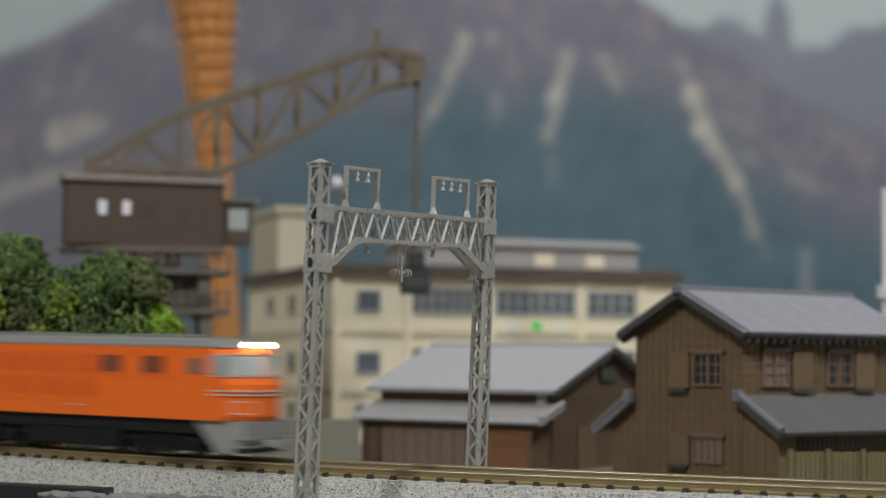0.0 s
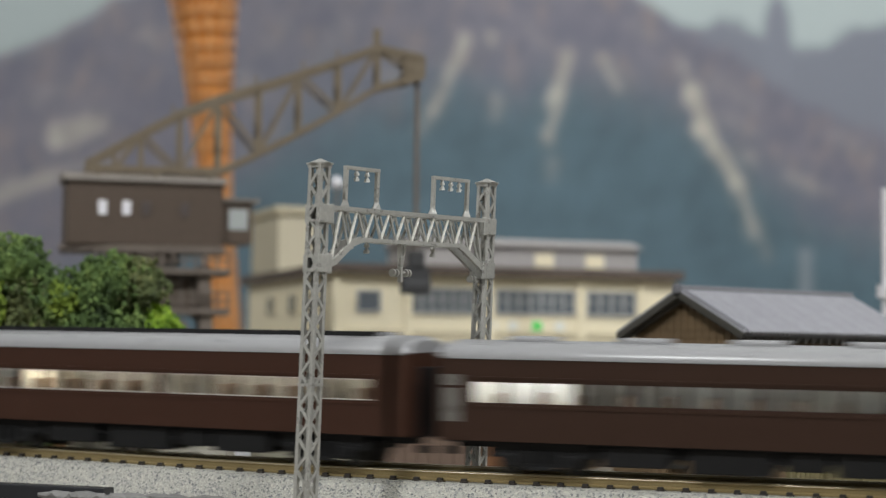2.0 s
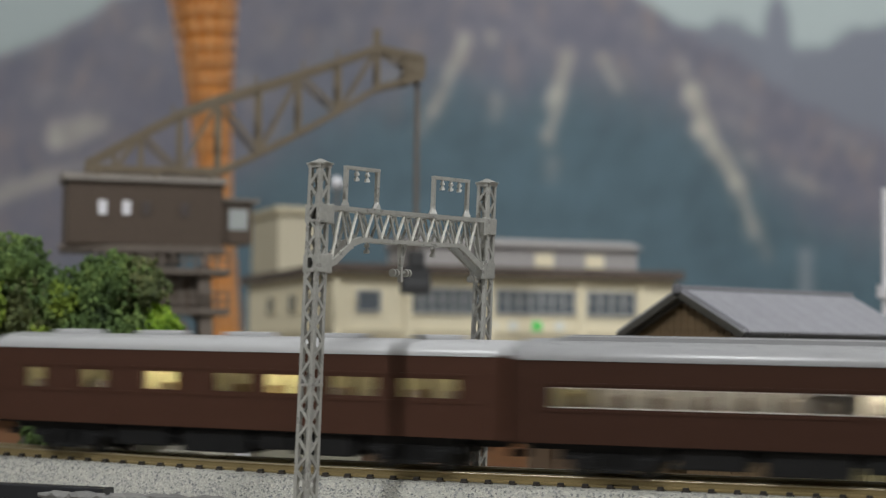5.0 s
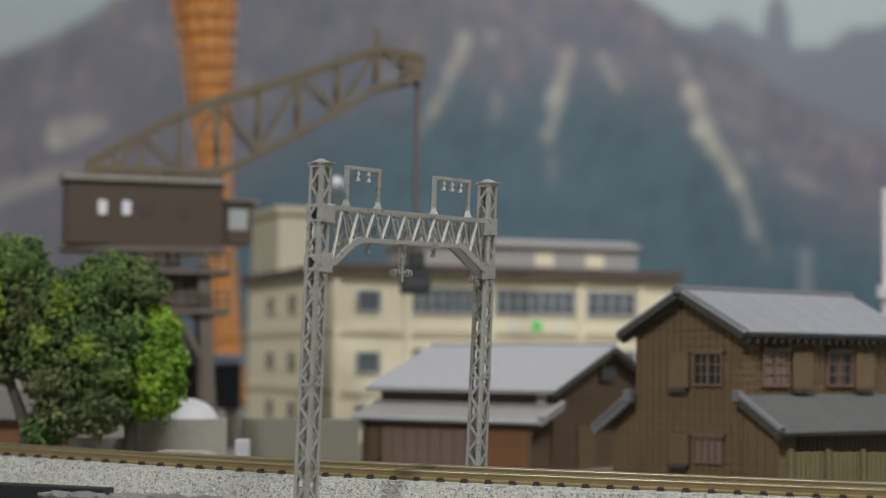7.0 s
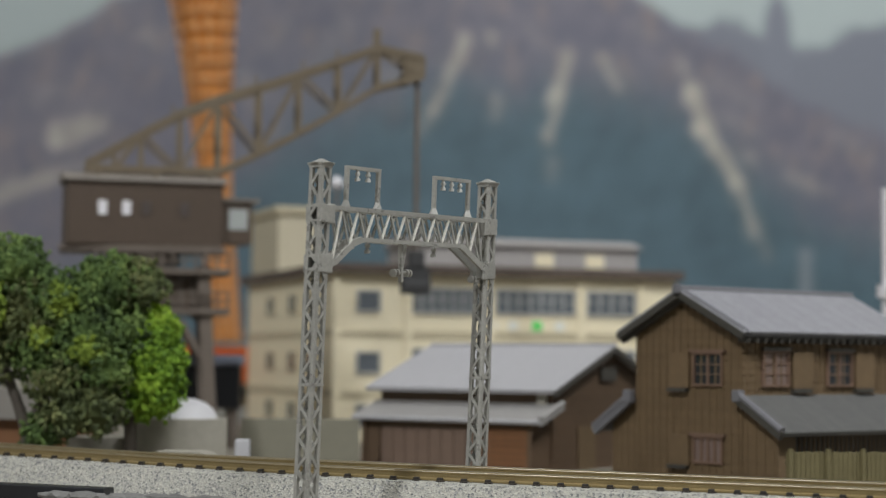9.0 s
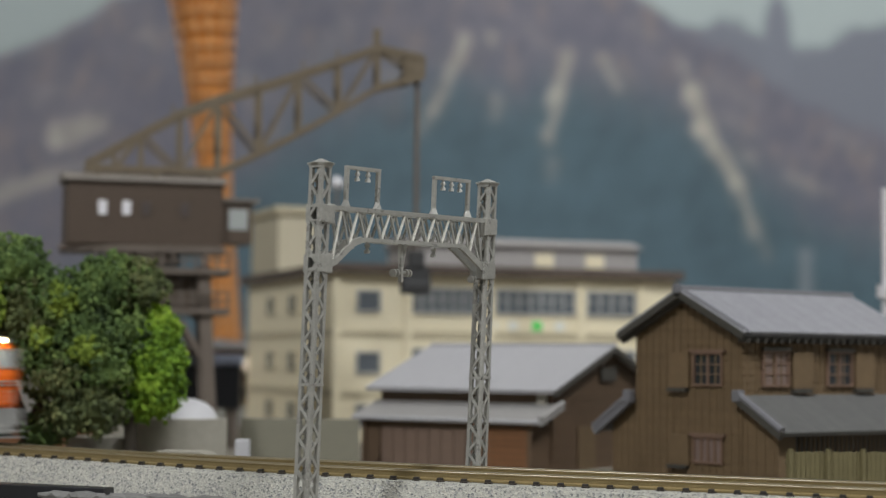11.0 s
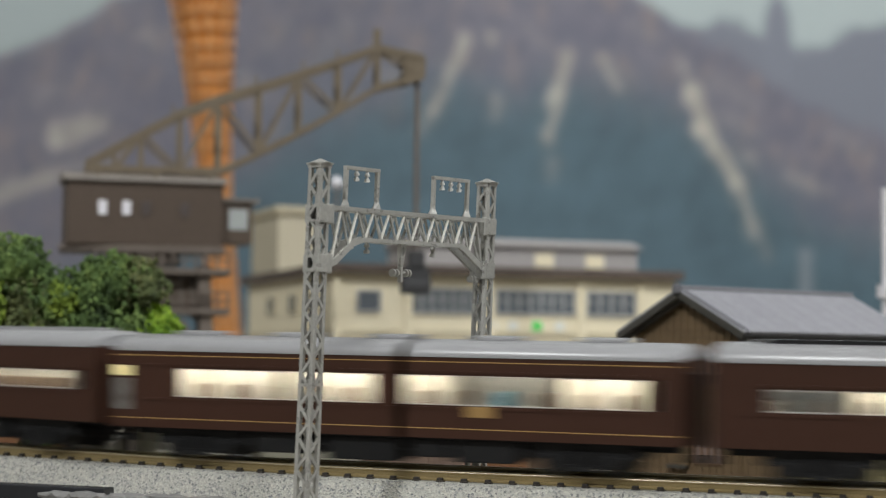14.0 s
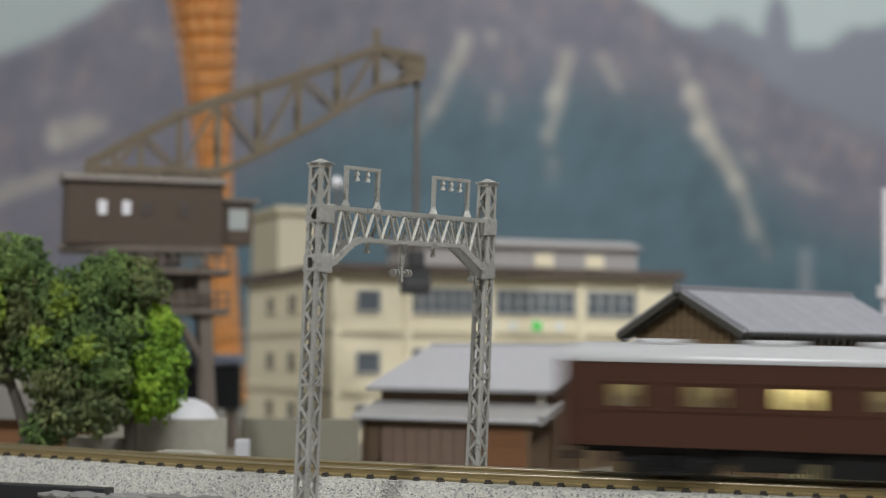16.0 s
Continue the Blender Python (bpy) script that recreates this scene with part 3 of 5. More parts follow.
    bar(b, (-0.2, 0, zb), (-1.5, 0, zb - 5.4), 0.6, 0.6)
    rod(b, (-4.3, 0, zb - 6.7), (1.0, 0, zb - 6.2), 0.32, seg=8)
    for x in (-4.4, -3.2, 0.2, 1.2):
        rod(b, (x - 0.25, 0, zb - 6.5), (x + 0.25, 0, zb - 6.45), 0.85, seg=12)
    part("drop_arm", b, M_MAST, t)
    b = B()
    rod(b, (H - 5.5, 0, zb - 7.2), (H - 1.0, 0, zb - 7.0), 0.3, seg=8)
    for x in (-5.4, -4.2):
        rod(b, (H + x - 0.25, 0, zb - 7.2), (H + x + 0.25, 0, zb - 7.2), 0.8, seg=12)
    part("pull_off_arm", b, M_MAST, t)
    # the whole portal leans slightly and its far end sits a little higher
    shear = Matrix(((1, 0, 0.0193, 0), (0, 1, -0.0276, 0), (0.0186, 0, 1, 0), (0, 0, 0, 1)))
    for ob in t.children_recursive:
        ob.data.transform(shear)
    return t


PORTAL = portal()


# ---- train ----
def bogie(parent, x, material, wheel_r=2.9, base=14.0):
    """Black bogie: equalised side frames with springs, axle boxes, bolster and end beams, on two wheelsets."""
    b = B()
    e = base / 2 + 4.4
    for s in (-1, 1):
        prism(b, [(x - e, 6.9), (x - e, 4.4), (x - base / 2 - 1.2, 3.2), (x - base / 2 + 2.2, 2.2), (x + base / 2 - 2.2, 2.2), (x + base / 2 + 1.2, 3.2), (x + e, 4.4), (x + e, 6.9)], "y", s * 6.2, s * 7.3)
        for q in (-0.17, 0.0, 0.17):
            rod(b, (x + q * base, s * 7.8, 2.0), (x + q * base, s * 7.8, 5.4), 0.85, seg=8)
        box(b, x - 3.4, x + 3.4, s * 7.2, s * 8.5, 1.3, 2.1, bevel=0.15)
        bar(b, (x - base / 2, s * 7.6, 2.3), (x + base / 2, s * 7.6, 2.3), 0.5, 0.6)
    box(b, x - 2, x + 2, -6.6, 6.6, 4.0, 6.9)
    for k in (-1, 1):
        box(b, x + k * e - 0.6, x + k * e + 0.6, -6.6, 6.6, 3.6, 5.6, bevel=0.2)
    box(b, x - base / 2 - 3.0, x + base / 2 + 3.0, -3.6, 3.6, 1.3, 6.9, bevel=0.3)
    bg = part("bogie", b, material, parent, "black bogie with axle boxes")
    for k in (-1, 1):
        for s in (-1, 1):
            b = B()
            box(b, x + k * base / 2 - 1.5, x + k * base / 2 + 1.5, s * 7.0, s * 8.6, 1.9, 4.7, bevel=0.4)
            rod(b, (x + k * base / 2, s * 8.5, 3.2), (x + k * base / 2, s * 8.9, 3.2), 0.9, seg=10)
            part("axle_box", b, material, bg)
        b = B()
        for s in (-1, 1):
            rod(b, (x + k * base / 2, s * 4.0, wheel_r), (x + k * base / 2, s * 5.1, wheel_r), wheel_r, seg=24)
        rod(b, (x + k * base / 2, -4.5, wheel_r), (x + k * base / 2, 4.5, wheel_r), 0.7, seg=8)
        part("wheelset", b, M_WHEEL, bg)


def body_ring(x, hw, z0, zs, zr, shrink=0.0):
    """Half-round roofed section at x: straight sides from z0 to zs, roof crown at zr."""
    pts = [(-hw, z0), (-hw, zs)]
    for i in range(1, 8):
        a = math.pi * i / 8
        pts.append((-hw * math.cos(a) * (1 - 0.0), zs + (zr - zs) * math.sin(a) ** 0.75))
    pts += [(hw, zs), (hw, z0)]
    return [(x, p, q) for p, q in pts]


LOCO_HALF = 52.0


def loco():
    t = thing("locomotive", Matrix(), "orange diesel locomotive with grey roof and lit headlamps", "locomotive")
    L = LOCO_HALF
    hw = 9.6

    # orange shell: plan tapers to a blunt wedge at both ends, the upper face leans back
    def ring(z, lean):
        e = L - lean
        c = L - 5.2 - lean
        return [(-c, -hw, z), (c, -hw, z), (e - 1.2, -hw * 0.55, z), (e, 0, z), (e - 1.2, hw * 0.55, z), (c, hw, z), (-c, hw, z), (-e + 1.2, hw * 0.55, z), (-e, 0, z), (-e + 1.2, -hw * 0.55, z)]
    b = B()
    loft(b, [ring(8.9, 0.9), ring(9.9, 0.2), ring(17.0, 0.0), ring(18.6, 0.6), ring(25.3, 3.9)])
    body = part("body", b, M_ORANGE, t, "orange painted body shell", smooth=False)
    b = B()

    def rr(z, lean, k):
        return [(x * (1 - (1 - k) * 0.25), y * k, z) for x, y, z in ring(z, lean)]
    loft(b, [rr(25.3, 3.7, 1.015), rr(25.8, 3.9, 1.0), rr(26.9, 4.6, 0.86), rr(27.4, 6, 0.55)])
    roof = part("roof", b, M_LOCOROOF, t, "grey painted roof")
    for x0, x1, h, w in ((-30, -10, 1.5, 4.5), (-6, 8, 1.1, 5.5), (12, 30, 1.6, 4.2)):
        b = B()
        box(b, x0, x1, -w, w, 26.6, 27.2 + h * 0.55, bevel=0.3)
        part("roof_hatch", b, M_LOCOROOF, roof)
    # side louvres, windows and doors
    for s in (-1, 1):
        y = s * (hw + 0.02)
        for x in (12.8, 25.4):
            b = B()
            box(b, x - 3.2, x + 3.2, y - 0.12, y + 0.12, 19.2, 23.1, bevel=0.1)
            w = part("side_window", b, M_LOCOPANE, body)
            b = B()
            for a in ((x - 3.5, x + 3.5, 23.1, 23.4), (x - 3.5, x + 3.5, 18.9, 19.2), (x - 3.5, x - 3.2, 19.2, 23.1), (x + 3.2, x + 3.5, 19.2, 23.1), (x - 0.15, x + 0.15, 19.2, 23.1)):
                box(b, a[0], a[1], y - 0.2, y + 0.2, a[2], a[3])
            part("window_frame", b, M_ORANGE, w)
        for k in (-1, 1):
            b = B()
            box(b, k * 35.6, k * 39.4, y - 0.12, y + 0.12, 19.2, 22.8, bevel=0.1)
            part("cab_side_window", b, M_DOORGLASS, body)
            b = B()
            box(b, k * 42.2, k * 46.6, y - 0.14, y + 0.14, 19.2, 23.4, bevel=0.1)
            part("wrap_window", b, M_PALEGLASS, body, "pale side pane of the wraparound windscreen")
            for zz, th in ((18.9, 0.3), (23.6, 0.25), (15.6, 0.35), (14.7, 0.3)):
                b = B()
                box(b, k * 42.0, k * 46.9, y - 0.2, y + 0.2, zz - th / 2, zz + th / 2)
                part("chrome_band", b, M_SILVER, body)
            b = B()
            for a in ((31.6, 31.8), (40.4, 40.6)):
                box(b, k * a[0], k * a[1], y - 0.12, y + 0.12, 10.2, 17.0)
            part("cab_door_joint", b, M_ORANGE, body)
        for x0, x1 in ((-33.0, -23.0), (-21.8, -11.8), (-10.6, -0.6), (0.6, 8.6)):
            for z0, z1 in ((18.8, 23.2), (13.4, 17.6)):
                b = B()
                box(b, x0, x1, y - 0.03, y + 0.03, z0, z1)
                backing = part("louvre_panel", b, M_LOUVRE, body, "orange louvre panel with slat shade in its colour")
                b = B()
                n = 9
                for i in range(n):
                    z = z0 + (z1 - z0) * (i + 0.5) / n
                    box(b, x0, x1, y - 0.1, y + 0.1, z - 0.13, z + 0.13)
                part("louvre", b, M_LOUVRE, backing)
        b = B()
        for z in (12.4, 18.2, 23.9):
            box(b, -33, 33, y - 0.08, y + 0.1, z - 0.12, z + 0.12)
        part("side_ridge", b, M_ORANGE, body)
        b = B()
        rod(b, (-1, y + s * 0.25, 11.2), (5, y + s * 0.25, 11.2), 0.12, seg=6)
        part("maker_plate", b, M_SILVER, body)
    # cab fronts
    for k in (-1, 1):
        for s in (-1, 1):
            def q(z, f, out=0.12):
                lean = np.interp(z, [8.6, 17, 18.6, 24.5], [0.2, 0, 0.6, 3.6])
                yy = f * hw
                xx = L - lean - (1.2 * f / 0.55 if f < 0.55 else 1.2 + 4.0 * (f - 0.55) / 0.45)
                return Vector((k * (xx + out), s * yy, z))
            b = B()
            for f0, f1 in ((0.05, 0.55), (0.55, 0.96)):
                vs = [b.verts.new(q(z, f)) for z, f in ((19.2, f0), (19.2, f1), (23.4, f1), (23.4, f0))]
                b.faces.new(vs)
                vs = [b.verts.new(q(z, f, -0.5)) for z, f in ((19.2, f0), (19.2, f1), (23.4, f1), (23.4, f0))]
                b.faces.new(vs)
            part("windscreen", b, M_PALEGLASS, body, "pale raked windscreen pane")
            for zz, th in ((18.9, 0.3), (23.7, 0.25), (15.6, 0.35), (14.7, 0.3)):
                b = B()
                bar(b, q(zz, 0.0, 0.15), q(zz, 0.55, 0.15), 0.4, th)
                bar(b, q(zz, 0.55, 0.15), q(zz, 0.99, 0.15), 0.4, th)
                part("chrome_band", b, M_SILVER, body, "thin silver trim band")
            b = B()
            for a in ((13.2, 0.38), (10.5, 0.38)):
                bar(b, q(a[0], 0.45, 0.16), q(a[0], 0.9, 0.16), 0.3, 0.3)
            for f in (0.45, 0.9):
                bar(b, q(10.5, f, 0.16), q(13.2, f, 0.16), 0.3, 0.3)
            part("handrail", b, M_SILVER, body)
            b = B()
            rod(b, (k * (L - 8.0), s * 3.4, 26.2), (k * (L - 4.4), s * 3.4, 25.9), 0.8, 0.7, 14)
            part("headlamp_case", b, M_GREYPL, t)
            b = B()
            rod(b, (k * (L - 4.45), s * 3.4, 25.9), (k * (L - 3.2), s * 3.4, 25.85), 0.6, 0.45, 14)
            if k == 1:
                part("headlamp", b, M_HEAD, t, "bright warm white headlamp")
            else:
                part("headlamp", b, M_PALEGLASS, t)
    # underframe
    b = B()
    box(b, -L + 6, L - 6, -8.4, 8.4, 5.8, 9.2)
    part("frame", b, M_UNDER, t)
    b = B()
    box(b, -15, 15, -8.4, 8.4, 1.8, 6.6, bevel=0.5)
    part("fuel_tank", b, M_UNDER, t)
    for x in (-28, 28):
        bogie(t, x, M_UNDER, 3.0, 16.0)
    for k in (-1, 1):
        b = B()
        vs = prism(b, [(k * (L - 15), 8.8), (k * (L - 1.0), 8.8), (k * (L - 1.5), 4.2), (k * (L - 4), 1.6), (k * (L - 8.5), 1.8), (k * (L - 11), 4.6)], "y", -8.6, 8.6)
        sk = part("pilot_skirt", b, M_GREYPL, t, "pale grey pilot skirt with steps")
        b = B()
        box(b, k * (L - 2), k * (L + 4.4), -1.1, 1.1, 3.1, 4.6, bevel=0.2)
        box(b, k * (L + 2.6), k * (L + 4.6), -1.8, 1.8, 2.8, 4.9, bevel=0.3)
        part("coupler", b, M_GREYPL, t)
        b = B()
        for zz in (1.4, 3.0, 4.8):
            box(b, k * (L - 4.5), k * (L - 1.0), -9.0, 9.0, zz, zz + 0.35)
        part("step", b, M_GREYPL, sk)
    return t


COACH_HALF = 67.2


def coach(label, paint, windows, leds, sill, head, gold=False, pale_door=False, duct=False):
    """windows: (x0, x1) openings along the side; leds: (x0, x1, material) lit stretches of the ceiling."""
    t = thing("passenger_coach", Matrix(), label, "railway coach", "coaches of the train")
    L, hw = COACH_HALF, 9.4
    z0, zs, zr = 7.3, 25.1, 28.7 if duct else 28.1
    wz0, wz1 = sill, head
    pw = 0.22 if gold or duct else 0.5
    for s in (-1, 1):
        y0, y1 = s * hw, s * (hw - 0.7)
        b = B()
        box(b, -L, L, y0, y1, z0, wz0)
        box(b, -L, L, y0, y1, wz1, zs)
        cuts = [-L] + [v for w in windows for v in w] + [L]
        for a, c in zip(cuts[::2], cuts[1::2]):
            if c - a > 0.01:
                box(b, a, c, y0, y1, wz0, wz1)
        side = part("side_wall", b, paint, t)
        b = B()
        for zz in (wz0 - 0.9, wz1 + 0.5):
            box(b, -L + 6.4, L - 6.4, y0 + s * 0.16, y0 - s * 0.1, zz, zz + 0.5)
        part("belt_rail", b, paint, side)
        for x0, x1 in windows:
            b = B()
            box(b, x0, x1, s * (hw - 0.28), s * (hw - 0.4), wz0, wz1)
            g = part("window_pane", b, M_GLASS, side)
            g.visible_shadow = False
            if x1 - x0 > 6:
                b = B()
                n = max(2, round((x1 - x0) / 6.5))
                for i in range(1, n):
                    x = x0 + (x1 - x0) * i / n
                    box(b, x - pw, x + pw, s * (hw - 0.15), s * (hw - 0.5), wz0, wz1)
                part("mullion", b, M_SILVER if gold else paint, g)
                for z in (wz0, wz1 - 0.22):
                    b = B()
                    box(b, x0, x1, s * (hw - 0.08), s * (hw - 0.5), z, z + 0.22)
                    part("window_trim", b, M_SILVER if gold or duct else paint, g)
        if gold:
            b = B()
            for zz in (z0 + 2.0, zs - 1.5):
                box(b, -L + 1, L - 1, y0 + s * 0.08, y0 - s * 0.1, zz, zz + 0.18)
            part("gold_line", b, M_GOLD, side, "thin gold lining")
            b = B()
            box(b, 20.2, 25.0, y0 + s * 0.2, y0 - s * 0.1, 11.9, 14.2, bevel=0.15)
            part("crest_plate", b, M_GOLD, side, "gilt crest plate")
        for x, pane in ((-L + 3.2, M_DOORGLASS if pale_door else paint), (L - 3.2, paint)):
            b = B()
            box(b, x - 2.6, x + 2.6, y0 + s * 0.05, y0 - s * 0.1, z0 + 0.4, zs - 1.4)
            door = part("end_door", b, paint, side)
            b = B()
            box(b, x - 1.9, x + 1.9, y0 + s * 0.12, y0 - s * 0.1, 11.3, 18.4)
            part("door_window", b, pane, door)
            b = B()
            box(b, x - 2.0, x + 2.0, y0 + s * 0.12, y0 - s * 0.1, 19.0, 21.3)
            part("door_top_light", b, (M_YELLOWPANE if gold else M_DOORGLASS) if x < 0 and pale_door else paint, door)
    b = B()
    loft(b, [body_ring(-L + 0.2, hw - 0.4, zs - 0.4, zs, zr - 0.9), body_ring(-L + 2.2, hw + 0.2, zs - 0.4, zs + 0.4, zr), body_ring(L - 2.2, hw + 0.2, zs - 0.4, zs + 0.4, zr), body_ring(L - 0.2, hw - 0.4, zs - 0.4, zs, zr - 0.9)])
    roof_mat = M_COACHROOFPALE if paint is M_COACH3 else M_COACHROOF
    roof = part("roof", b, roof_mat, t, "rounded silver-grey roof", smooth=True)
    if duct:
        b = B()
        box(b, -58, 58, -3.4, 3.4, zr - 0.5, zr + 0.55, bevel=0.25)
        part("roof_duct", b, M_COACHROOF, roof, "long low roof duct")
        for s in (-1, 1):
            b = B()
            box(b, -57, 57, s * 3.3, s * 3.55, zr - 0.5, zr + 0.72)
            part("roof_walkway_edge", b, M_COACHROOF if duct == "pale" else M_UNDER, roof)
    else:
        for x in (-48, -24, 0, 24, 48):
            b = B()
            box(b, x - 5.5, x + 5.5, -2.6, 2.6, zr - 0.4, zr + 0.9, bevel=0.4)
            part("roof_ventilator", b, roof_mat, roof)
    for k in (-1, 1):
        b = B()
        box(b, k * (L - 0.9), k * (L - 0.1), -hw + 0.2, hw - 0.2, z0, zs)
        e = part("end_wall", b, paint, t)
        b = B()
        box(b, k * (L - 0.2), k * (L + 1.1), -3.4, 3.4, z0 - 0.6, 22.0, bevel=0.3)
        part("gangway", b, M_UNDER, e)
    b = B()
    box(b, -L + 1, L - 1, -hw + 0.8, hw - 0.8, z0 - 0.4, z0 + 0.8)
    part("floor", b, M_UNDER, t)
    # inside: central partition, seats and the ceiling strip
    b = B()
    box(b, -L + 4, L - 4, -0.3, 0.3, z0 + 0.8, 23.6)
    ip = part("inner_partition", b, M_INTERIOR, t)
    for i, x in enumerate(range(-54, 60, 9)):
        for s in (-1, 1):
            b = B()
            box(b, x - 0.7, x + 0.7, s * 1.2, s * 8.0, z0 + 0.8, 17.2, bevel=0.3)
            part("seat", b, M_TEAL if gold and 20 < x < 34 else M_SEAT, ip)
    for x0, x1, led_mat in leds:
        for s in (-1, 1):
            b = B()
            box(b, x0, x1, s * 3.2, s * 5.2, 22.9, 23.2)
            part("ceiling_light_strip", b, led_mat, t)
        for x in (x0, x1):
            b = B()
            box(b, x - 0.15, x + 0.15, -hw + 0.8, hw - 0.8, z0 + 0.8, 23.6)
            part("bulkhead", b, M_INTERIOR, t)
    for x in (-45, 45):
        bogie(t, x, M_UNDER)
    for x0, x1, h in ((-32, -17, 4.4), (-14, 4, 5.2), (6, 15, 4.0), (16, 31, 4.8)):
        b = B()
        box(b, x0, x1, -7.8, 7.8, z0 - h - 0.4, z0 - 0.4, bevel=0.4)
        part("underfloor_box", b, M_UNDER, t)
    b = B()
    box(b, -32, 32, -3.4, 3.4, 4.2, z0 - 0.3)
    box(b, -L + 2, L - 2, -2.2, 2.2, 5.2, z0 - 0.3)
    part("centre_sill", b, M_UNDER, t)
    for s in (-6.5, 6.5):
        b = B()
        loft(b, [[(x, s + p, z + q) for p, q in ((-0.25, -0.25), (0.25, -0.25), (0.25, 0.25), (-0.25, 0.25))] for x, z in ((-32, z0 - 0.6), (-12, 4.4), (12, 4.4), (32, z0 - 0.6))])
        part("truss_rod", b, M_UNDER, t)
    for k in (-1, 1):
        b = B()
        box(b, k * (L - 2), k * (L + 0.9), -1.0, 1.0, 3.2, 4.8, bevel=0.2)
        part("coupler", b, M_UNDER, t)
    return t


LOCO = loco()
M_YELLOWPANE = mat("lit_yellow_pane", (0.7, 0.6, 0.3), 0.4, emit=(1.0, 0.85, 0.4), power=0.5)
GREY, COLD, WARM, DIM, YEL, YDIM = M_GREYGLOW, M_LEDCOLD, M_LEDWARM, M_LEDDIM, M_LEDYEL, M_LEDYELDIM
COACHES = [
    coach("dark brown coach with cold white lit windows", M_COACH, [(-59.2, -37.3), (-35.5, -25.5), (-23.5, -14.4), (-13.4, 0.8), (2.4, 10), (10.8, 26.5), (27.3, 56)],
          [(-59.2, -37.3, COLD), (-35.5, -25.5, GREY), (-23, 10, GREY), (10.8, 26.5, GREY), (28.5, 33, COLD), (34, 56, GREY)], 15.2, 20.0, pale_door=True),
    coach("dark brown coach with a row of lit windows", M_COACH2, [(-55.5, -40.5), (-39.2, 1.2), (3.3, 58.2)],
          [(-55.5, -40.5, GREY), (-39.2, -29, WARM), (-29, 1.2, DIM), (3.3, 11, DIM), (11, 46, DIM), (46, 58, DIM)], 14.8, 19.4, duct=True),
    coach("brown saloon coach with gold lining and warm lit windows", M_COACH2, [(-49.6, -1.7), (5.0, 39.4), (40.6, 58.4), (59.4, 64.0)],
          [(-49.6, -26, WARM), (-26, -1.7, WARM), (5.0, 16, WARM), (16, 39.4, DIM), (40.6, 58.4, WARM)], 14.4, 20.8, gold=True, pale_door=True),
    coach("brown coach with partly lit warm windows", M_COACH2, [(-58, -49.7), (-49, -4.8), (-3.8, 4.4), (5.4, 57.7), (58.4, 62.4)],
          [(-58, -49.7, YDIM), (-49, -5, DIM), (5.4, 15, WARM), (15, 57, M_LEDMID)], 14.8, 19.1, duct="pale"),
    coach("maroon brown coach with few yellow lit windows", M_COACH3, [(-56.8, -51.0), (-40.8, -33.4), (-22.8, -14.4), (-3.6, 5.2), (9.6, 18.8), (26.0, 37.0), (43.2, 56.4)],
          [(-23, -14.2, YEL), (9.4, 19, YEL), (-58, -50, YDIM), (-42, -32, YDIM), (-5, 6.3, YDIM), (24.5, 38.5, YDIM), (42, 57.5, YDIM)], 15.5, 20.0),
]


# ---- brown two-storey house ----
def roof_slope(parent, a, b, c, d, thick, material, name, label="", ribs=0, rib_r=0.35, rib_mat=None):
    """A roof sheet with corners a, b (eave) and c, d (ridge, c above b), with round tile ribs from eave to ridge."""
    a, b_, c, d = Vector(a), Vector(b), Vector(c), Vector(d)
    n = (b_ - a).cross(d - a).normalized()
    if n.z < 0:
        n = -n
    bm = B()
    top = [bm.verts.new(p + n * thick) for p in (a, b_, c, d)]
    bot = [bm.verts.new(p) for p in (a, b_, c, d)]
    bm.faces.new(top), bm.faces.new(bot[::-1])
    for i in range(4):
        bm.faces.new((bot[i], bot[(i + 1) % 4], top[(i + 1) % 4], top[i]))
    ob = part(name, bm, material, parent, label)
    if ribs:
        for i in range(ribs + 1):
            k = i / ribs
            p, q = a.lerp(b_, k) + n * thick, d.lerp(c, k) + n * thick
            bm = B()
            rod(bm, p, q, rib_r, seg=6)
            part("tile_rib", bm, rib_mat or material, ob)
    return ob


def sash(parent, m, w, h, frame_mat, glass, bars=(1, 2), depth=0.8):
    """A window centred on its origin, in the plane y = 0, facing -y."""
    bm = B()
    t = 0.55
    for r in ((-w / 2 - t, w / 2 + t, h / 2, h / 2 + t), (-w / 2 - t, w / 2 + t, -h / 2 - t, -h / 2), (-w / 2 - t, -w / 2, -h / 2, h / 2), (w / 2, w / 2 + t, -h / 2, h / 2)):
        box(bm, r[0], r[1], -0.75, 0.4, r[2], r[3])
    win = part("window", bm, frame_mat, parent, "wooden window frame with glazing bars")
    win.matrix_basis = m
    bm = B()
    box(bm, -w / 2, w / 2, -0.1, 0.15, -h / 2, h / 2)
    part("pane", bm, glass, win)
    bm = B()
    for i in range(1, bars[0] + 1):
        x = -w / 2 + w * i / (bars[0] + 1)
        box(bm, x - 0.38, x + 0.38, -0.5, -0.1, -h / 2, h / 2)
    for i in range(1, bars[1] + 1):
        z = -h / 2 + h * i / (bars[1] + 1)
        box(bm, -w / 2, w / 2, -0.4, -0.1, z - 0.16, z + 0.16)
    part("glazing_bar", bm, frame_mat, win)
    return win


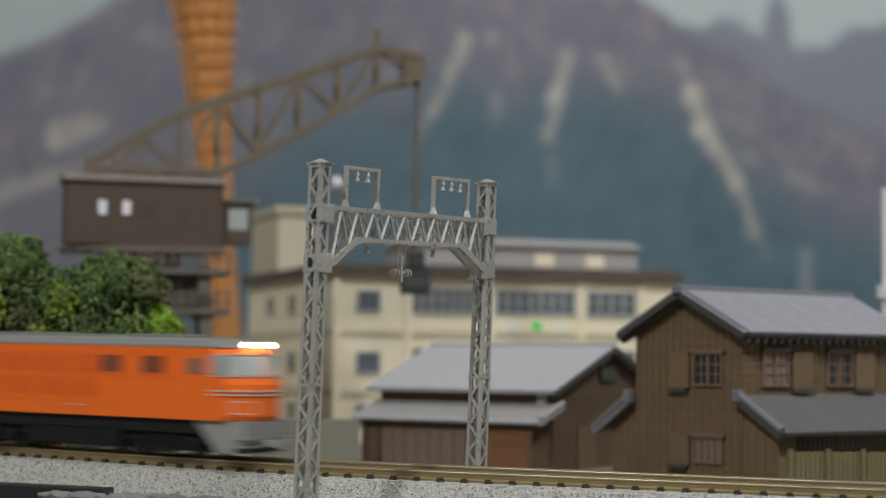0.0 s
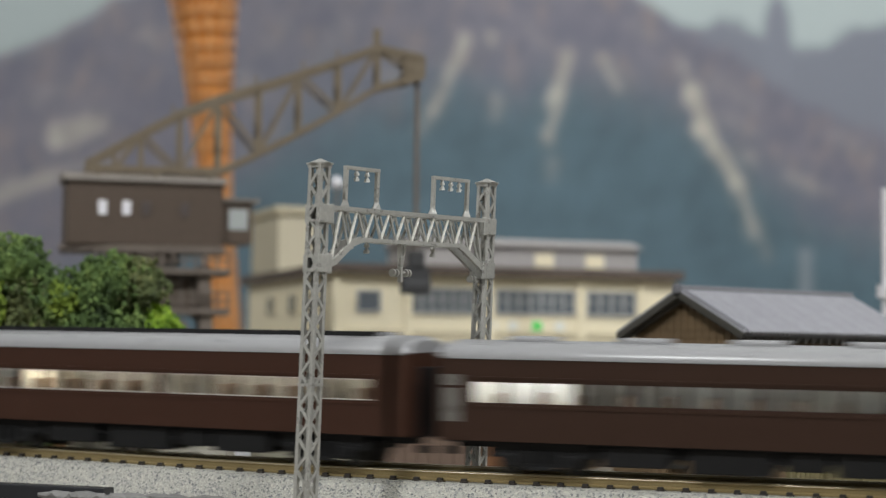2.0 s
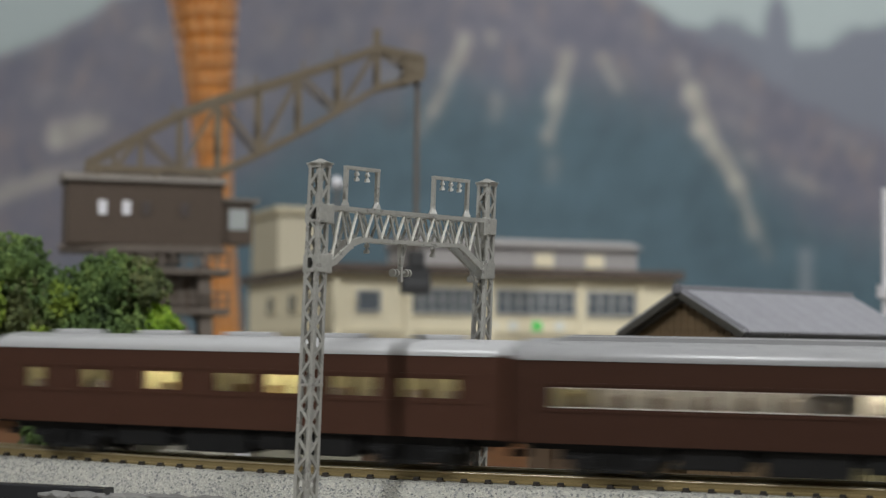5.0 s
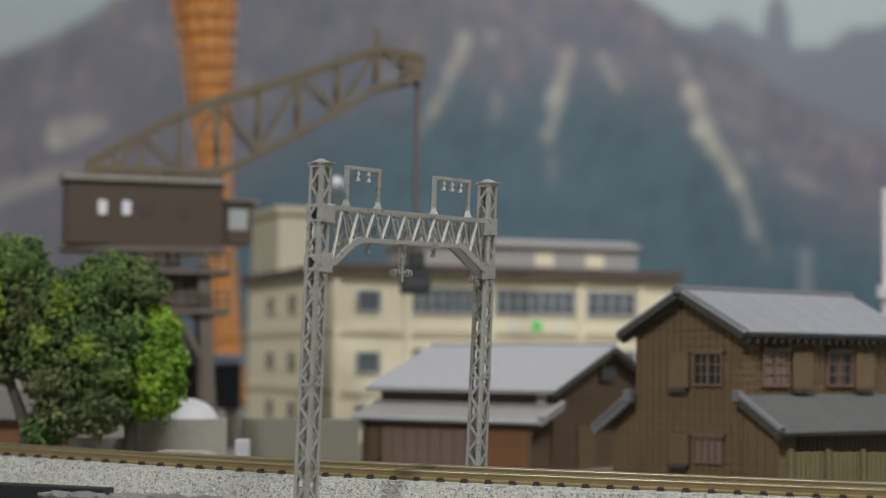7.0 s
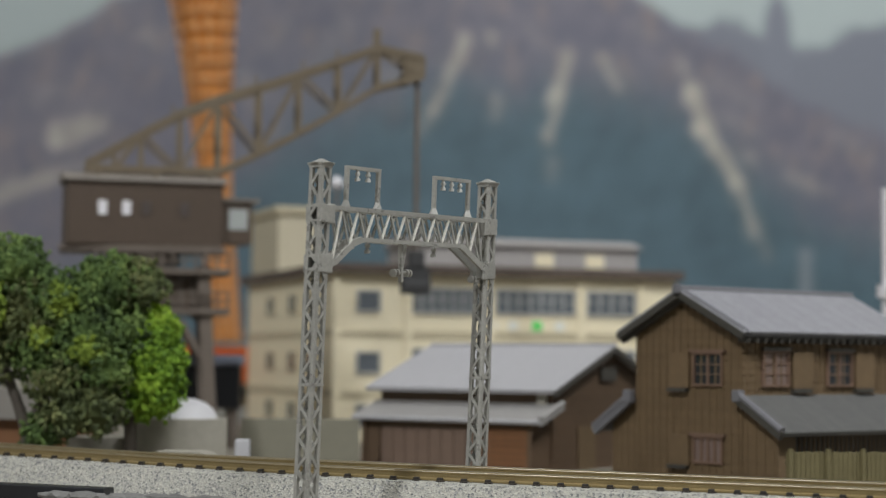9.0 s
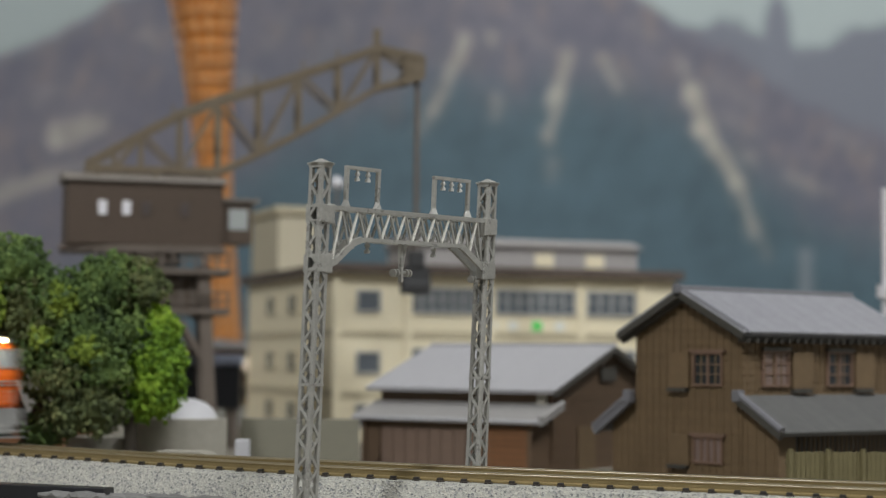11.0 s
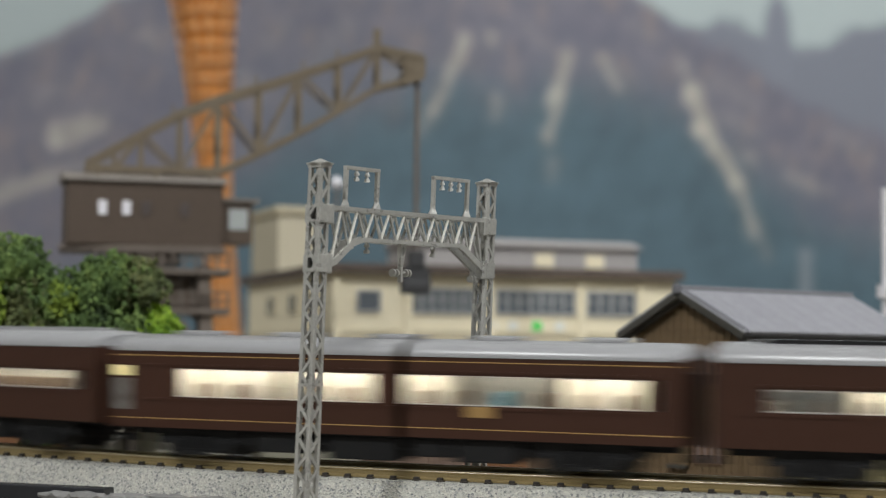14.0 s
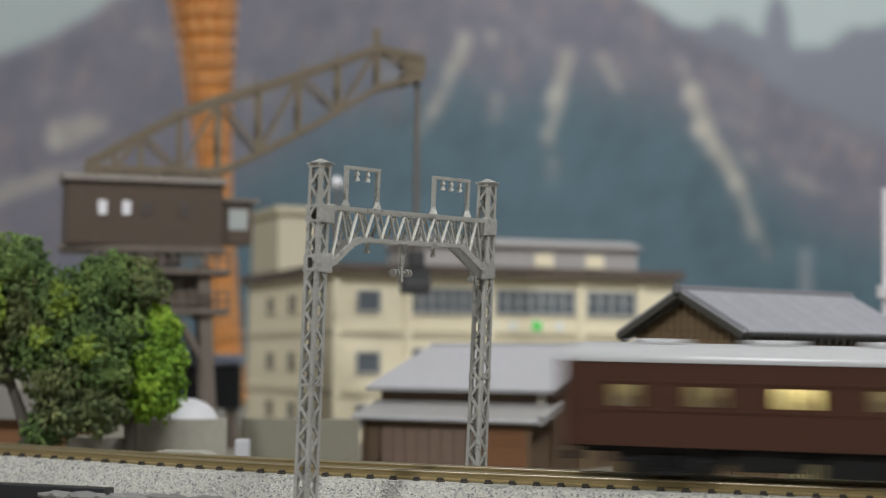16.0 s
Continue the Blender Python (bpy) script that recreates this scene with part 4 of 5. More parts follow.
def end_boards(wall, x, y_in, y_out, z_low, z_high):
    """Boards and battens on the end face of a lean-to, cut along its slope."""
    for i in range(int(z_high / 1.9)):
        z = i * 1.9
        k = min(1.0, max(0.0, (z_high - z - 1.83) / (z_high - z_low)))
        if k > 0.05:
            bm = B()
            box(bm, x - 0.2, x, y_in, y_in + (y_out - y_in) * k, z + 0.05, z + 1.83)
            part("weatherboard", bm, M_WOODWALL, wall)
    for i in range(4):
        k = (i + 0.5) / 4
        y = y_in + (y_out - y_in) * k
        bm = B()
        box(bm, x - 0.36, x - 0.1, y - 0.17, y + 0.17, 0, z_high - (z_high - z_low) * k - 0.4)
        part("batten", bm, M_WOODWALL, wall)


def house():
    # origin at the near corner on the ground; x runs along the long side, away to the right; y runs along the gable, away to the left
    t = thing("house", at_mm(77, 76, 0, 0, 0, 39), "brown weatherboarded two-storey house with grey tiled roofs", "house")
    L, W, H, R = 64.0, 38.0, 40.2, 9.4
    bm = B()
    prism(bm, [(0, 0), (W, 0), (W, H), (W / 2, H + R), (0, H)], "x", 0.0, L)
    wall = part("wall", bm, M_WOODWALL, t, "brown weatherboarded wall")
    # boards with upright battens on the gable end (x = 0) and on the long side (y = 0)
    for i in range(int(H / 1.9)):
        bm = B()
        box(bm, -0.3, 0.0, 0, W, i * 1.9 + 0.1, i * 1.9 + 1.78)
        part("weatherboard", bm, M_WOODWALL, wall)
        bm = B()
        box(bm, 0, L, -0.3, 0.0, i * 1.9 + 0.1, i * 1.9 + 1.78)
        part("weatherboard", bm, M_WOODWALL, wall)
    for i in range(6):
        z = H + 0.1 + i * 2.0
        k = (z + 1.8 - H) / R
        if k < 1:
            bm = B()
            box(bm, -0.3, 0.0, W / 2 * k, W - W / 2 * k, z + 0.1, z + 1.7)
            part("weatherboard", bm, M_WOODWALL, wall)
    for i in range(15):
        y = (i + 0.5) * W / 15
        top = H + R * (1 - abs(y - W / 2) / (W / 2))
        bm = B()
        box(bm, -0.55, -0.1, y - 0.24, y + 0.24, 0, top - 0.3)
        part("batten", bm, M_WOODWALL, wall)
    for i in range(20):
        bm = B()
        x = (i + 0.5) * L / 20
        box(bm, x - 0.24, x + 0.24, -0.55, -0.1, 0, H)
        part("batten", bm, M_WOODWALL, wall)
    # main roof
    o, e = 3.4, 3.6
    sl = R / (W / 2)
    for y0, y1, nm in ((-e, W / 2, 1), (W + e, W / 2, 2)):
        # dark sheet under pale ribs: groove shade carried by colour
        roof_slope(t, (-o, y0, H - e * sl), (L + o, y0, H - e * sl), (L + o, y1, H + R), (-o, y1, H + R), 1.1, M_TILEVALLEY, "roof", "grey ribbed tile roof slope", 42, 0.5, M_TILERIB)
        bm = B()
        bar(bm, (-o - 0.2, y0, H - e * sl + 0.1), (-o - 0.2, y1, H + R + 0.1), 1.2, 1.7)
        bar(bm, (-o + 1.5, y0, H - e * sl - 1.2), (-o + 1.5, y1, H + R - 1.2), 1.0, 1.2)
        part("bargeboard", bm, M_TILEDARK, t)
        bm = B()
        rod(bm, (-o + 0.1, y0, H - e * sl + 1.5), (-o + 0.1, y1, H + R + 1.5), 0.5, seg=8)
        rod(bm, (-o + 1.5, y0, H - e * sl + 1.4), (-o + 1.5, y1, H + R + 1.4), 0.5, seg=8)
        part("verge_tile", bm, M_TILE, t)
    bm = B()
    bar(bm, (-o - 0.6, W / 2, H + R + 1.2), (L + o + 0.6, W / 2, H + R + 1.2), 1.6, 1.2)
    rod(bm, (-o - 0.8, W / 2, H + R + 1.9), (L + o + 0.8, W / 2, H + R + 1.9), 0.6, seg=8)
    part("ridge", bm, M_TILE, t)
    bm = B()
    box(bm, -o - 1.6, -o - 0.6, W / 2 - 1.3, W / 2 + 1.3, H + R + 0.2, H + R + 2.6, bevel=0.4)
    part("ridge_end_tile", bm, M_TILE, t)
    # dark box added under the eave in place of shade between the rafters
    bm = B()
    box(bm, -1, L + 1, -e + 0.9, 0.1, H - e * sl - 1.1, H - e * sl + 0.3)
    part("soffit", bm, M_TILEDARK, t)
    for i in range(22):
        bm = B()
        x = -1 + (L + 2) * i / 21
        box(bm, x - 0.5, x + 0.5, -e + 0.4, 0.2, H - e * sl - 1.5, H - e * sl - 0.2)
        part("rafter_end", bm, M_TILEDARK, t)
    # lean-to along the long side with its own roof
    d, zt, zb = 15.0, 22.4, 13.4
    bm = B()
    prism(bm, [(0, 0), (-d + 3.2, 0), (-d + 3.2, zb + 0.8), (0, zt - 0.6)], "x", 0.25, 6.5)
    lean = part("lean_to_wall", bm, M_WOODWALL, t)
    end_boards(lean, 0.25, 0, -d + 3.2, zb + 0.8, zt - 0.6)
    bm = B()
    box(bm, 6.5, L, -d + 6.5, 0, 0, 13.5)
    part("veranda_wall", bm, M_TILEDARK, t, "dark recessed veranda front")
    roof_slope(t, (-2.2, -d, zb), (L + 3, -d, zb), (L + 3, -0.2, zt), (-2.2, -0.2, zt), 1.0, M_TILELOW, "lean_to_roof", "grey ribbed lean-to roof", 42, 0.45)
    bm = B()
    bar(bm, (-2.4, -d, zb + 0.2), (-2.4, -0.2, zt + 0.2), 1.3, 2.2)
    part("bargeboard", bm, M_TILEDARK, t)
    bm = B()
    rod(bm, (-2.6, -d - 0.2, zb + 1.6), (-2.6, -0.6, zt + 1.5), 0.9, seg=8)
    box(bm, -3.6, -1.2, -1.8, 0.8, zt - 0.6, zt + 2.4, bevel=0.4)
    part("verge_tile", bm, M_TILE, t)
    # lean-to on the far side
    d2 = 12.0
    bm = B()
    prism(bm, [(W, 0), (W + d2 - 2.4, 0), (W + d2 - 2.4, 15), (W, 22)], "x", 0.5, L - 6)
    lean = part("lean_to_wall", bm, M_WOODWALL, t)
    end_boards(lean, 0.5, W, W + d2 - 2.4, 15, 22)
    roof_slope(t, (-2.2, W + d2 + 2, 12.5), (L - 4, W + d2 + 2, 12.5), (L - 4, W + 0.2, 21.5), (-2.2, W + 0.2, 21.5), 1.0, M_TILE, "lean_to_roof", "", 30)
    bm = B()
    bar(bm, (-2.4, W + d2 + 2, 12.7), (-2.4, W + 0.2, 21.7), 1.4, 2.4)
    rod(bm, (-2.6, W + d2 + 2, 14.0), (-2.6, W + 0.2, 23.0), 0.9, seg=8)
    box(bm, -3.6, -1.2, W - 0.6, W + 2.0, 20.6, 24.2, bevel=0.4)
    part("verge_tile", bm, M_TILE, t)
    # windows: gable end faces -x, long side faces -y
    gable = Matrix.Rotation(radians(-90), 4, "Z")

    def on_gable(y, z):
        return at_mm(-0.35, y, z) @ gable

    def on_side(x, z):
        return at_mm(x, -0.35, z)
    for z, h in ((30.0, 7.6), (9.0, 6.0)):
        w = sash(t, on_gable(11.4, z), 9.2, h, M_WINFRAME, M_DARKGLASS if z > 20 else M_WINGREY, (1, 2) if z > 20 else (3, 0))
        bm = B()
        box(bm, -1.5, -0.2, 17.7, 24.4, z - h / 2 - 1.2, z + h / 2 + 0.6, bevel=0.15)
        sh = part("shutter_box", bm, M_WOODWALL, t, "brown wooden shutter box")
        bm = B()
        box(bm, -2.1, -0.2, 18.4, 25.0, z - h / 2 - 2.2, z - h / 2 - 1.2)
        part("shutter_sill", bm, M_TILEDARK, sh)
        bm = B()
        box(bm, -1.4, -0.2, 5.3, 17.5, z + h / 2 + 0.55, z + h / 2 + 1.3)
        part("window_hood", bm, M_WINFRAME, w).matrix_basis = on_gable(11.4, z).inverted()
    for x in (12.0, 38.0):
        sash(t, on_side(x, 30.2), 9.4, 8.2, M_WINFRAME, M_WINGREY if x < 20 else M_DARKGLASS, (1, 2))
        bm = B()
        box(bm, x + 6.2, x + 14.0, -1.5, -0.2, 25.0, 34.6, bevel=0.15)
        sh = part("shutter_box", bm, M_WOODWALL, t)
        bm = B()
        box(bm, x + 6.0, x + 13.0, -2.1, -0.2, 23.9, 25.0)
        part("shutter_sill", bm, M_TILEDARK, sh)
        bm = B()
        box(bm, x - 5.4, x + 5.4, -1.6, -0.2, 34.9, 35.8)
        part("window_hood", bm, M_TILEDARK, t)
    # lattice under the lean-to roof
    for i in range(24):
        bm = B()
        x = 8.0 + i * 1.9
        box(bm, x - 0.25, x + 0.25, -d + 6.2, -d + 6.5, 0, 13.4)
        part("lattice_bar", bm, M_WOODWALL, t)


M_WINGREY = mat("paper_pane", (0.20, 0.145, 0.125), 0.4, vary=0.2)


def fence():
    t = thing("bamboo_fence", at_mm(84.3, 53.0, 0, 0, 0, 10), "olive bamboo garden fence beside the house", "fence")
    for i in range(29):
        bm = B()
        x = i * 1.2
        box(bm, x - 0.57, x + 0.57, -0.4, 0.4, 0, 10.2 + 0.12 * math.sin(i * 2.1), bevel=0.12)
        part("slat", bm, M_FENCE, t)
    for x in (0.2, 9.8, 18.9, 28.5):
        bm = B()
        rod(bm, (x, -0.8, 0), (x, -0.8, 11.0), 0.7, seg=8)
        part("post", bm, M_FENCE, t)
    for z in (2.4, 7.6):
        bm = B()
        rod(bm, (-0.6, 0.75, z), (33.8, 0.75, z), 0.35, seg=6)
        part("rail", bm, M_FENCE, t)


house()
fence()


# ---- long shed with two grey roofs ----
def shed():
    # origin at the near right corner; x runs away to the left along the front, y runs along the gable, away to the right
    t = thing("storehouse", at_mm(31.5, 131, 0, 0, 0, -35), "brown storehouse with pale grey roof and front lean-to", "shed")
    L, W, H, R = 61.0, 62.0, 23.6, 11.8
    bm = B()
    prism(bm, [(0, 0), (W, 0), (W, H), (W / 2, H + R), (0, H)], "x", -L, 0.0)
    wall = part("wall", bm, M_WOODRED, t, "reddish brown boarded wall")
    for i in range(17):
        z = 0.1 + i * 2.0
        k = 0 if z + 1.8 < H else min(0.95, (z + 1.8 - H) / R)
        bm = B()
        box(bm, 0, 0.25, W / 2 * k, W - W / 2 * k, z, z + 1.8)
        part("weatherboard", bm, M_WOODRED, wall)
    sl = R / (W / 2)
    o, e = 3.0, 3.4
    for y0, y1 in ((-e, W / 2), (W + e, W / 2)):
        roof_slope(t, (-L - o, y0, H - e * sl), (o, y0, H - e * sl), (o, y1, H + R), (-L - o, y1, H + R), 1.0, M_SHEDROOF, "roof", "pale grey ribbed roof slope", 44, 0.34)
        bm = B()
        bar(bm, (o + 0.1, y0, H - e * sl), (o + 0.1, y1, H + R), 0.9, 1.6)
        part("bargeboard", bm, M_TILEDARK, t)
    bm = B()
    bar(bm, (-L - o, W / 2, H + R + 1.3), (o, W / 2, H + R + 1.3), 1.6, 1.0)
    part("ridge", bm, M_SHEDROOF, t)
    bm = B()
    box(bm, 0.2, 1.2, W / 2 - 4.5, W / 2 + 4.5, H + 2.4, H + 6.4)
    part("gable_vent", bm, M_TILEDARK, t)
    # front lean-to
    d, zt, zb = 12.5, 18.6, 14.2
    bm = B()
    box(bm, -L + 1, -0.4, -d + 2.6, 0, 0, zb - 0.2)
    part("front_wall", bm, M_WOODRED, t)
    roof_slope(t, (-L - 1, -d, zb), (4.0, -d, zb), (4.0, -0.1, zt), (-L - 1, -0.1, zt), 0.9, M_SHEDROOF2, "lean_to_roof", "pale grey lean-to roof", 40, 0.2)
    bm = B()
    rod(bm, (3.9, -d, zb + 1.2), (3.9, -0.3, zt + 1.2), 0.9, seg=8)
    bar(bm, (4.0, -d, zb + 0.1), (4.0, -0.3, zt + 0.1), 0.8, 1.6)
    part("verge_tile", bm, M_SHEDROOF2, t)
    bm = B()
    rod(bm, (-L - 1, -d - 0.2, zb + 0.3), (4, -d - 0.2, zb + 0.3), 0.7, seg=8)
    part("gutter", bm, M_SHEDROOF, t)
    bm = B()
    box(bm, -4.6, -1.4, -0.9, -0.1, zt + 0.6, H - 0.8)
    part("downpipe_box", bm, M_CONCRETE, t)
    y = -d + 2.6
    for i in range(9):
        bm = B()
        x = -L + 8 + i * 4.35
        box(bm, x, x + 4.1, y - 0.35, y - 0.02, 0.6, zb - 2.2)
        part("shutter_panel", bm, M_DOORPINK, t)
    for i in range(7):
        bm = B()
        box(bm, -15.5, -1.0, y - 0.4, y - 0.02, 0.2 + i * 1.8, 0.2 + i * 1.8 + 1.6)
        part("plank", bm, M_ORANGEWOOD, t)
    for x in (-L + 1.6, -L + 6.6, -17.0, -0.9):
        bm = B()
        box(bm, x - 0.8, x + 0.8, y - 0.7, y, 0, zb - 0.2)
        part("post", bm, M_WOODRED, t)
    bm = B()
    box(bm, 0.2, 0.6, 14.0, 24.0, 0, 12.5)
    part("side_door", bm, M_WOODWALL, t)


shed()


# ---- cream works building ----
def works():
    # origin at the near corner on the ground; x along the front, away to the right; y along the side, away to the left
    t = thing("works_building", at_mm(-40.9, 302, 0, 0, 0, 20), "cream three-storey works building with flat roof", "building")
    t.scale = (1.0345, 1.0345, 1.0345)
    L, W, H = 140.0, 133.0, 62.6
    bm = B()
    box(bm, 0, L, 0, W, 0, H)
    wall = part("wall", bm, M_CREAM, t, "cream rendered wall")
    bm = B()
    box(bm, -3.6, L + 2.4, -3.6, W + 2.4, H, H + 3.6, bevel=0.4)
    part("flat_roof", bm, M_EAVE, t, "dark brown overhanging roof slab")
    for z in (40.5, 18.0):
        bm = B()
        box(bm, -0.7, L + 0.6, -0.7, W + 0.6, z - 1.1, z + 1.1)
        part("floor_band", bm, M_CREAMDARK, t)
    for x in (0.2, 28.0, 61.0, 99.0, 125.0):
        bm = B()
        box(bm, x - 1.2, x + 1.9, -1.0, 0, 0, H)
        part("pilaster", bm, M_CREAM, wall)

    def window(m, w, h, bars, frame_mat=None):
        frame_mat = frame_mat or M_SASHGREY
        bm = B()
        for r in ((-w / 2 - .6, w / 2 + .6, h / 2, h / 2 + .7), (-w / 2 - .6, w / 2 + .6, -h / 2 - .7, -h / 2), (-w / 2 - .6, -w / 2, -h / 2, h / 2), (w / 2, w / 2 + .6, -h / 2, h / 2)):
            box(bm, r[0], r[1], -0.6, 0.3, r[2], r[3])
        win = part("window", bm, frame_mat, t, "wide grey-blue window")
        win.matrix_basis = m
        bm = B()
        box(bm, -w / 2, w / 2, -0.1, 0.2, -h / 2, h / 2)
        part("pane", bm, M_BLUEGLASS, win)
        bm = B()
        for i in range(1, bars + 1):
            x = -w / 2 + w * i / (bars + 1)
            box(bm, x - 0.3, x + 0.3, -0.4, -0.1, -h / 2, h / 2)
        if bars > 1:
            box(bm, -w / 2, w / 2, -0.4, -0.1, 0.5, 0.85)
        part("glazing_bar", bm, frame_mat, win)
    for z in (52.3, 29.5, 10.0):
        window(at_mm(12.8, -0.3, z), 8.2, 7.0, 0)
        for x, w, n in ((44.0, 29.0, 6), (80.0, 32.0, 6), (112.0, 20.0, 3)):
            window(at_mm(x, -0.3, z + 0.6), w, 8.6, n)
        # side frames in the darker cream, imitating shade on that face
        for y in (34.0, 58.0, 92.0):
            window(at_mm(-0.3, y, z) @ Matrix.Rotation(radians(-90), 4, "Z"), 11.0, 6.5, 1, M_CREAMDARK)
    # sign boards on the front
    for x, c in ((62.0, M_WHITESIGN), (70.5, M_WHITESIGN), (80.5, M_GREENSIGN), (90.0, M_WHITESIGN)):
        bm = B()
        box(bm, x - 1.9, x + 1.9, -0.9, -0.1, 42.2, 45.6, bevel=0.2)
        part("sign_plate", bm, c, t, "green sign plate" if c is M_GREENSIGN else "")
    bm = B()
    box(bm, 58.5, 94.0, -0.5, 0, 41.6, 46.6)
    part("sign_board", bm, M_CREAM, t)
    # roof structures
    bm = B()
    box(bm, -3, 14, 72, 116, H + 3.6, H + 27)
    ph = part("roof_house", bm, M_CREAMSHADE, t, "cream rooftop stair house")
    bm = B()
    box(bm, -4.5, 15.5, 70.5, 117.5, H + 27, H + 30, bevel=0.3)
    part("roof_slab", bm, M_CREAMDARK, ph)
    bm = B()
    box(bm, 40, 134, 22, 60, H + 3.6, H + 13.4)
    rh = part("roof_house", bm, M_FLATROOF, t, "long low grey rooftop plant house")
    bm = B()
    prism(bm, [(20, H + 13.4), (62, H + 13.4), (52, H + 16.6), (30, H + 16.6)], "x", 38, 136)
    part("roof_slab", bm, M_FLATROOF, rh)
    bm = B()
    rod(bm, (3, 10, H + 3.6), (3, 10, H + 33), 0.7, seg=8)
    lp = part("roof_lamp", bm, M_LEG, t)
    bm = B()
    bmesh.ops.create_uvsphere(bm, u_segments=16, v_segments=10, radius=2.6, matrix=Matrix.Translation((3, 10, H + 34)))
    part("globe", bm, M_WHITE, lp, "white lamp globe", smooth=True)
    for x in (93.0, 115.0):
        bm = B()
        box(bm, x - 4, x + 4, 21.4, 22, H + 5.5, H + 10.5)
        part("roof_window", bm, M_CREAM, rh)


works()


# ---- wharf crane ----
M_HOOK = mat("dark_grey_hook", (0.035, 0.035, 0.036), 0.6, vary=0.2)


def crane():
    # turntable centre; x points along the jib
    t = thing("wharf_crane", at_mm(-96.2, 222, 7.0, 0, 0, 12), "brown wharf jib crane with cabin on lattice legs", "crane")
    t.scale = (0.806, 0.782, 0.782)
    top = 79.0
    # cabin
    cab_m = at_mm(0, 0, 0, 0, 0, 4)
    bm = B()
    box(bm, -39, 25, -13, 13, top, top + 27.5, bevel=0.6)
    cab = part("cabin", bm, M_CRANEWALL, t, "dark brown boarded crane cabin")
    cab.matrix_basis = cab_m
    bm = B()
    prism(bm, [(-14.5, top + 27.2), (14.5, top + 27.2), (12.5, top + 29.4), (0, top + 31.6), (-12.5, top + 29.4)], "x", -40.5, 26.5)
    part("cabin_roof", bm, M_CRANEROOF, cab, "taupe cabin roof")
    bm = B()
    box(bm, 25, 38, -9, 9, top + 2, top + 20)
    part("driver_booth", bm, M_CRANEWALL, cab)
    bm = B()
    box(bm, 25, 41, -10.5, 10.5, top + 20, top + 21.6)
    part("booth_roof", bm, M_CRANEROOF, cab)
    bm = B()
    box(bm, 28, 36, -9.3, -8.9, top + 8, top + 17)
    part("booth_window", bm, M_PALEGLASS, cab)
    for x, m in ((-24.6, M_WHITE), (-14.9, M_WHITE), (-6.8, M_CRANEROOF), (9, M_CRANEROOF)):
        bm = B()
        box(bm, x - 1.8, x + 1.8, -13.4, -12.9, top + 12.8, top + 18.8, bevel=0.15)
        part("cabin_window", bm, m if m is M_WHITE else M_CRANEPANE, cab, "white glazed cabin window" if m is M_WHITE else "")
    for i in range(14):
        bm = B()
        x = -37 + i * 4.7
        box(bm, x - 0.25, x + 0.25, -13.12, -13.0, top + 1, top + 26.8)
        part("cabin_batten", bm, M_CRANEWALL, cab)
    bm = B()
    box(bm, -41, 27, -14, 14, top - 2.6, top, bevel=0.4)
    rod(bm, (-4, 0, top - 8), (-4, 0, top - 2.6), 13, seg=28)
    part("turntable", bm, M_LEG, t, "round turntable under the cabin")
    # jib: two lattice trusses that meet at the tip
    up = [(-31, 113.6), (-8, 127.5), (13, 140.0), (49, 152.5), (73, 162), (94, 170.5), (112, 166)]
    lo = [(-31, 112.0), (24, 112.0), (50, 125.5), (74, 140), (92, 152), (112, 157.5)]

    def z_on(path, x):
        return float(np.interp(x, [p[0] for p in path], [p[1] for p in path]))
    xs = [-31, -19, -8, 8, 24, 41, 58, 75, 92, 112]
    for s in (-1, 1):
        def yy(x):
            return s * float(np.interp(x, [-31, 26, 112], [9, 9, 3.5]))
        for path, th in ((up, 1.45), (lo, 1.3)):
            bm = B()
            loft(bm, [[(a, yy(a) + p, z_on(path, a) + q) for p, q in ((-0.9, -th), (0.9, -th), (0.9, th), (-0.9, th))] for a in xs])
            jib = part("jib_chord", bm, M_JIB, t, "ochre-brown lattice jib chord")
        for i, (a, b) in enumerate(zip(xs, xs[1:])):
            bm = B()
            bar(bm, (b, yy(b), z_on(lo, b)), (b, yy(b), z_on(up, b)), 1.5, 1.5)
            if i % 2:
                bar(bm, (a, yy(a), z_on(lo, a)), (b, yy(b), z_on(up, b)), 1.35, 1.35)
            else:
                bar(bm, (a, yy(a), z_on(up, a)), (b, yy(b), z_on(lo, b)), 1.35, 1.35)
            part("jib_bracing", bm, M_JIB, jib)
    for x in xs[1:]:
        w = float(np.interp(x, [-31, 26, 112], [9, 9, 3.5]))
        bm = B()
        bar(bm, (x, -w, z_on(up, x)), (x, w, z_on(up, x)), 1.2, 1.2)
        part("jib_cross_tie", bm, M_JIB, t)
    for x in (-26, -2, 20):
        bm = B()
        for s in (-9, 9):
            bar(bm, (x, s, 106.5), (x, s, 112.4), 2.0, 2.0)
        part("jib_bearing", bm, M_JIB, t)
    bm = B()
    box(bm, 103, 113, -4.2, 4.2, 156.6, 167.0, bevel=1.4)
    head = part("jib_head", bm, M_JIB, t, "boxed sheave head at the jib tip")
    for x in (92, 75, 60, 40, 5):
        bm = B()
        bar(bm, (x, 0, z_on(up, x)), (x, 0, z_on(up, x) + (9 if x == 92 else 6)), 2.8 if x == 92 else 1.0)
        part("signal_post", bm, M_JIB, head)
    bm = B()
    rod(bm, (103, -2, 155.3), (103, 2, 155.3), 2.6, seg=16)
    part("sheave", bm, M_BLACK, head)
    # hoist
    bm = B()
    for y in (-1.3, 1.3):
        rod(bm, (110, y, 80), (110, y, 157), 0.9, seg=6)
    part("hoist_cable", bm, M_LEG, t)
    bm = B()
    box(bm, 106.5, 113.5, -3.6, 3.6, 72, 80, bevel=1.0)
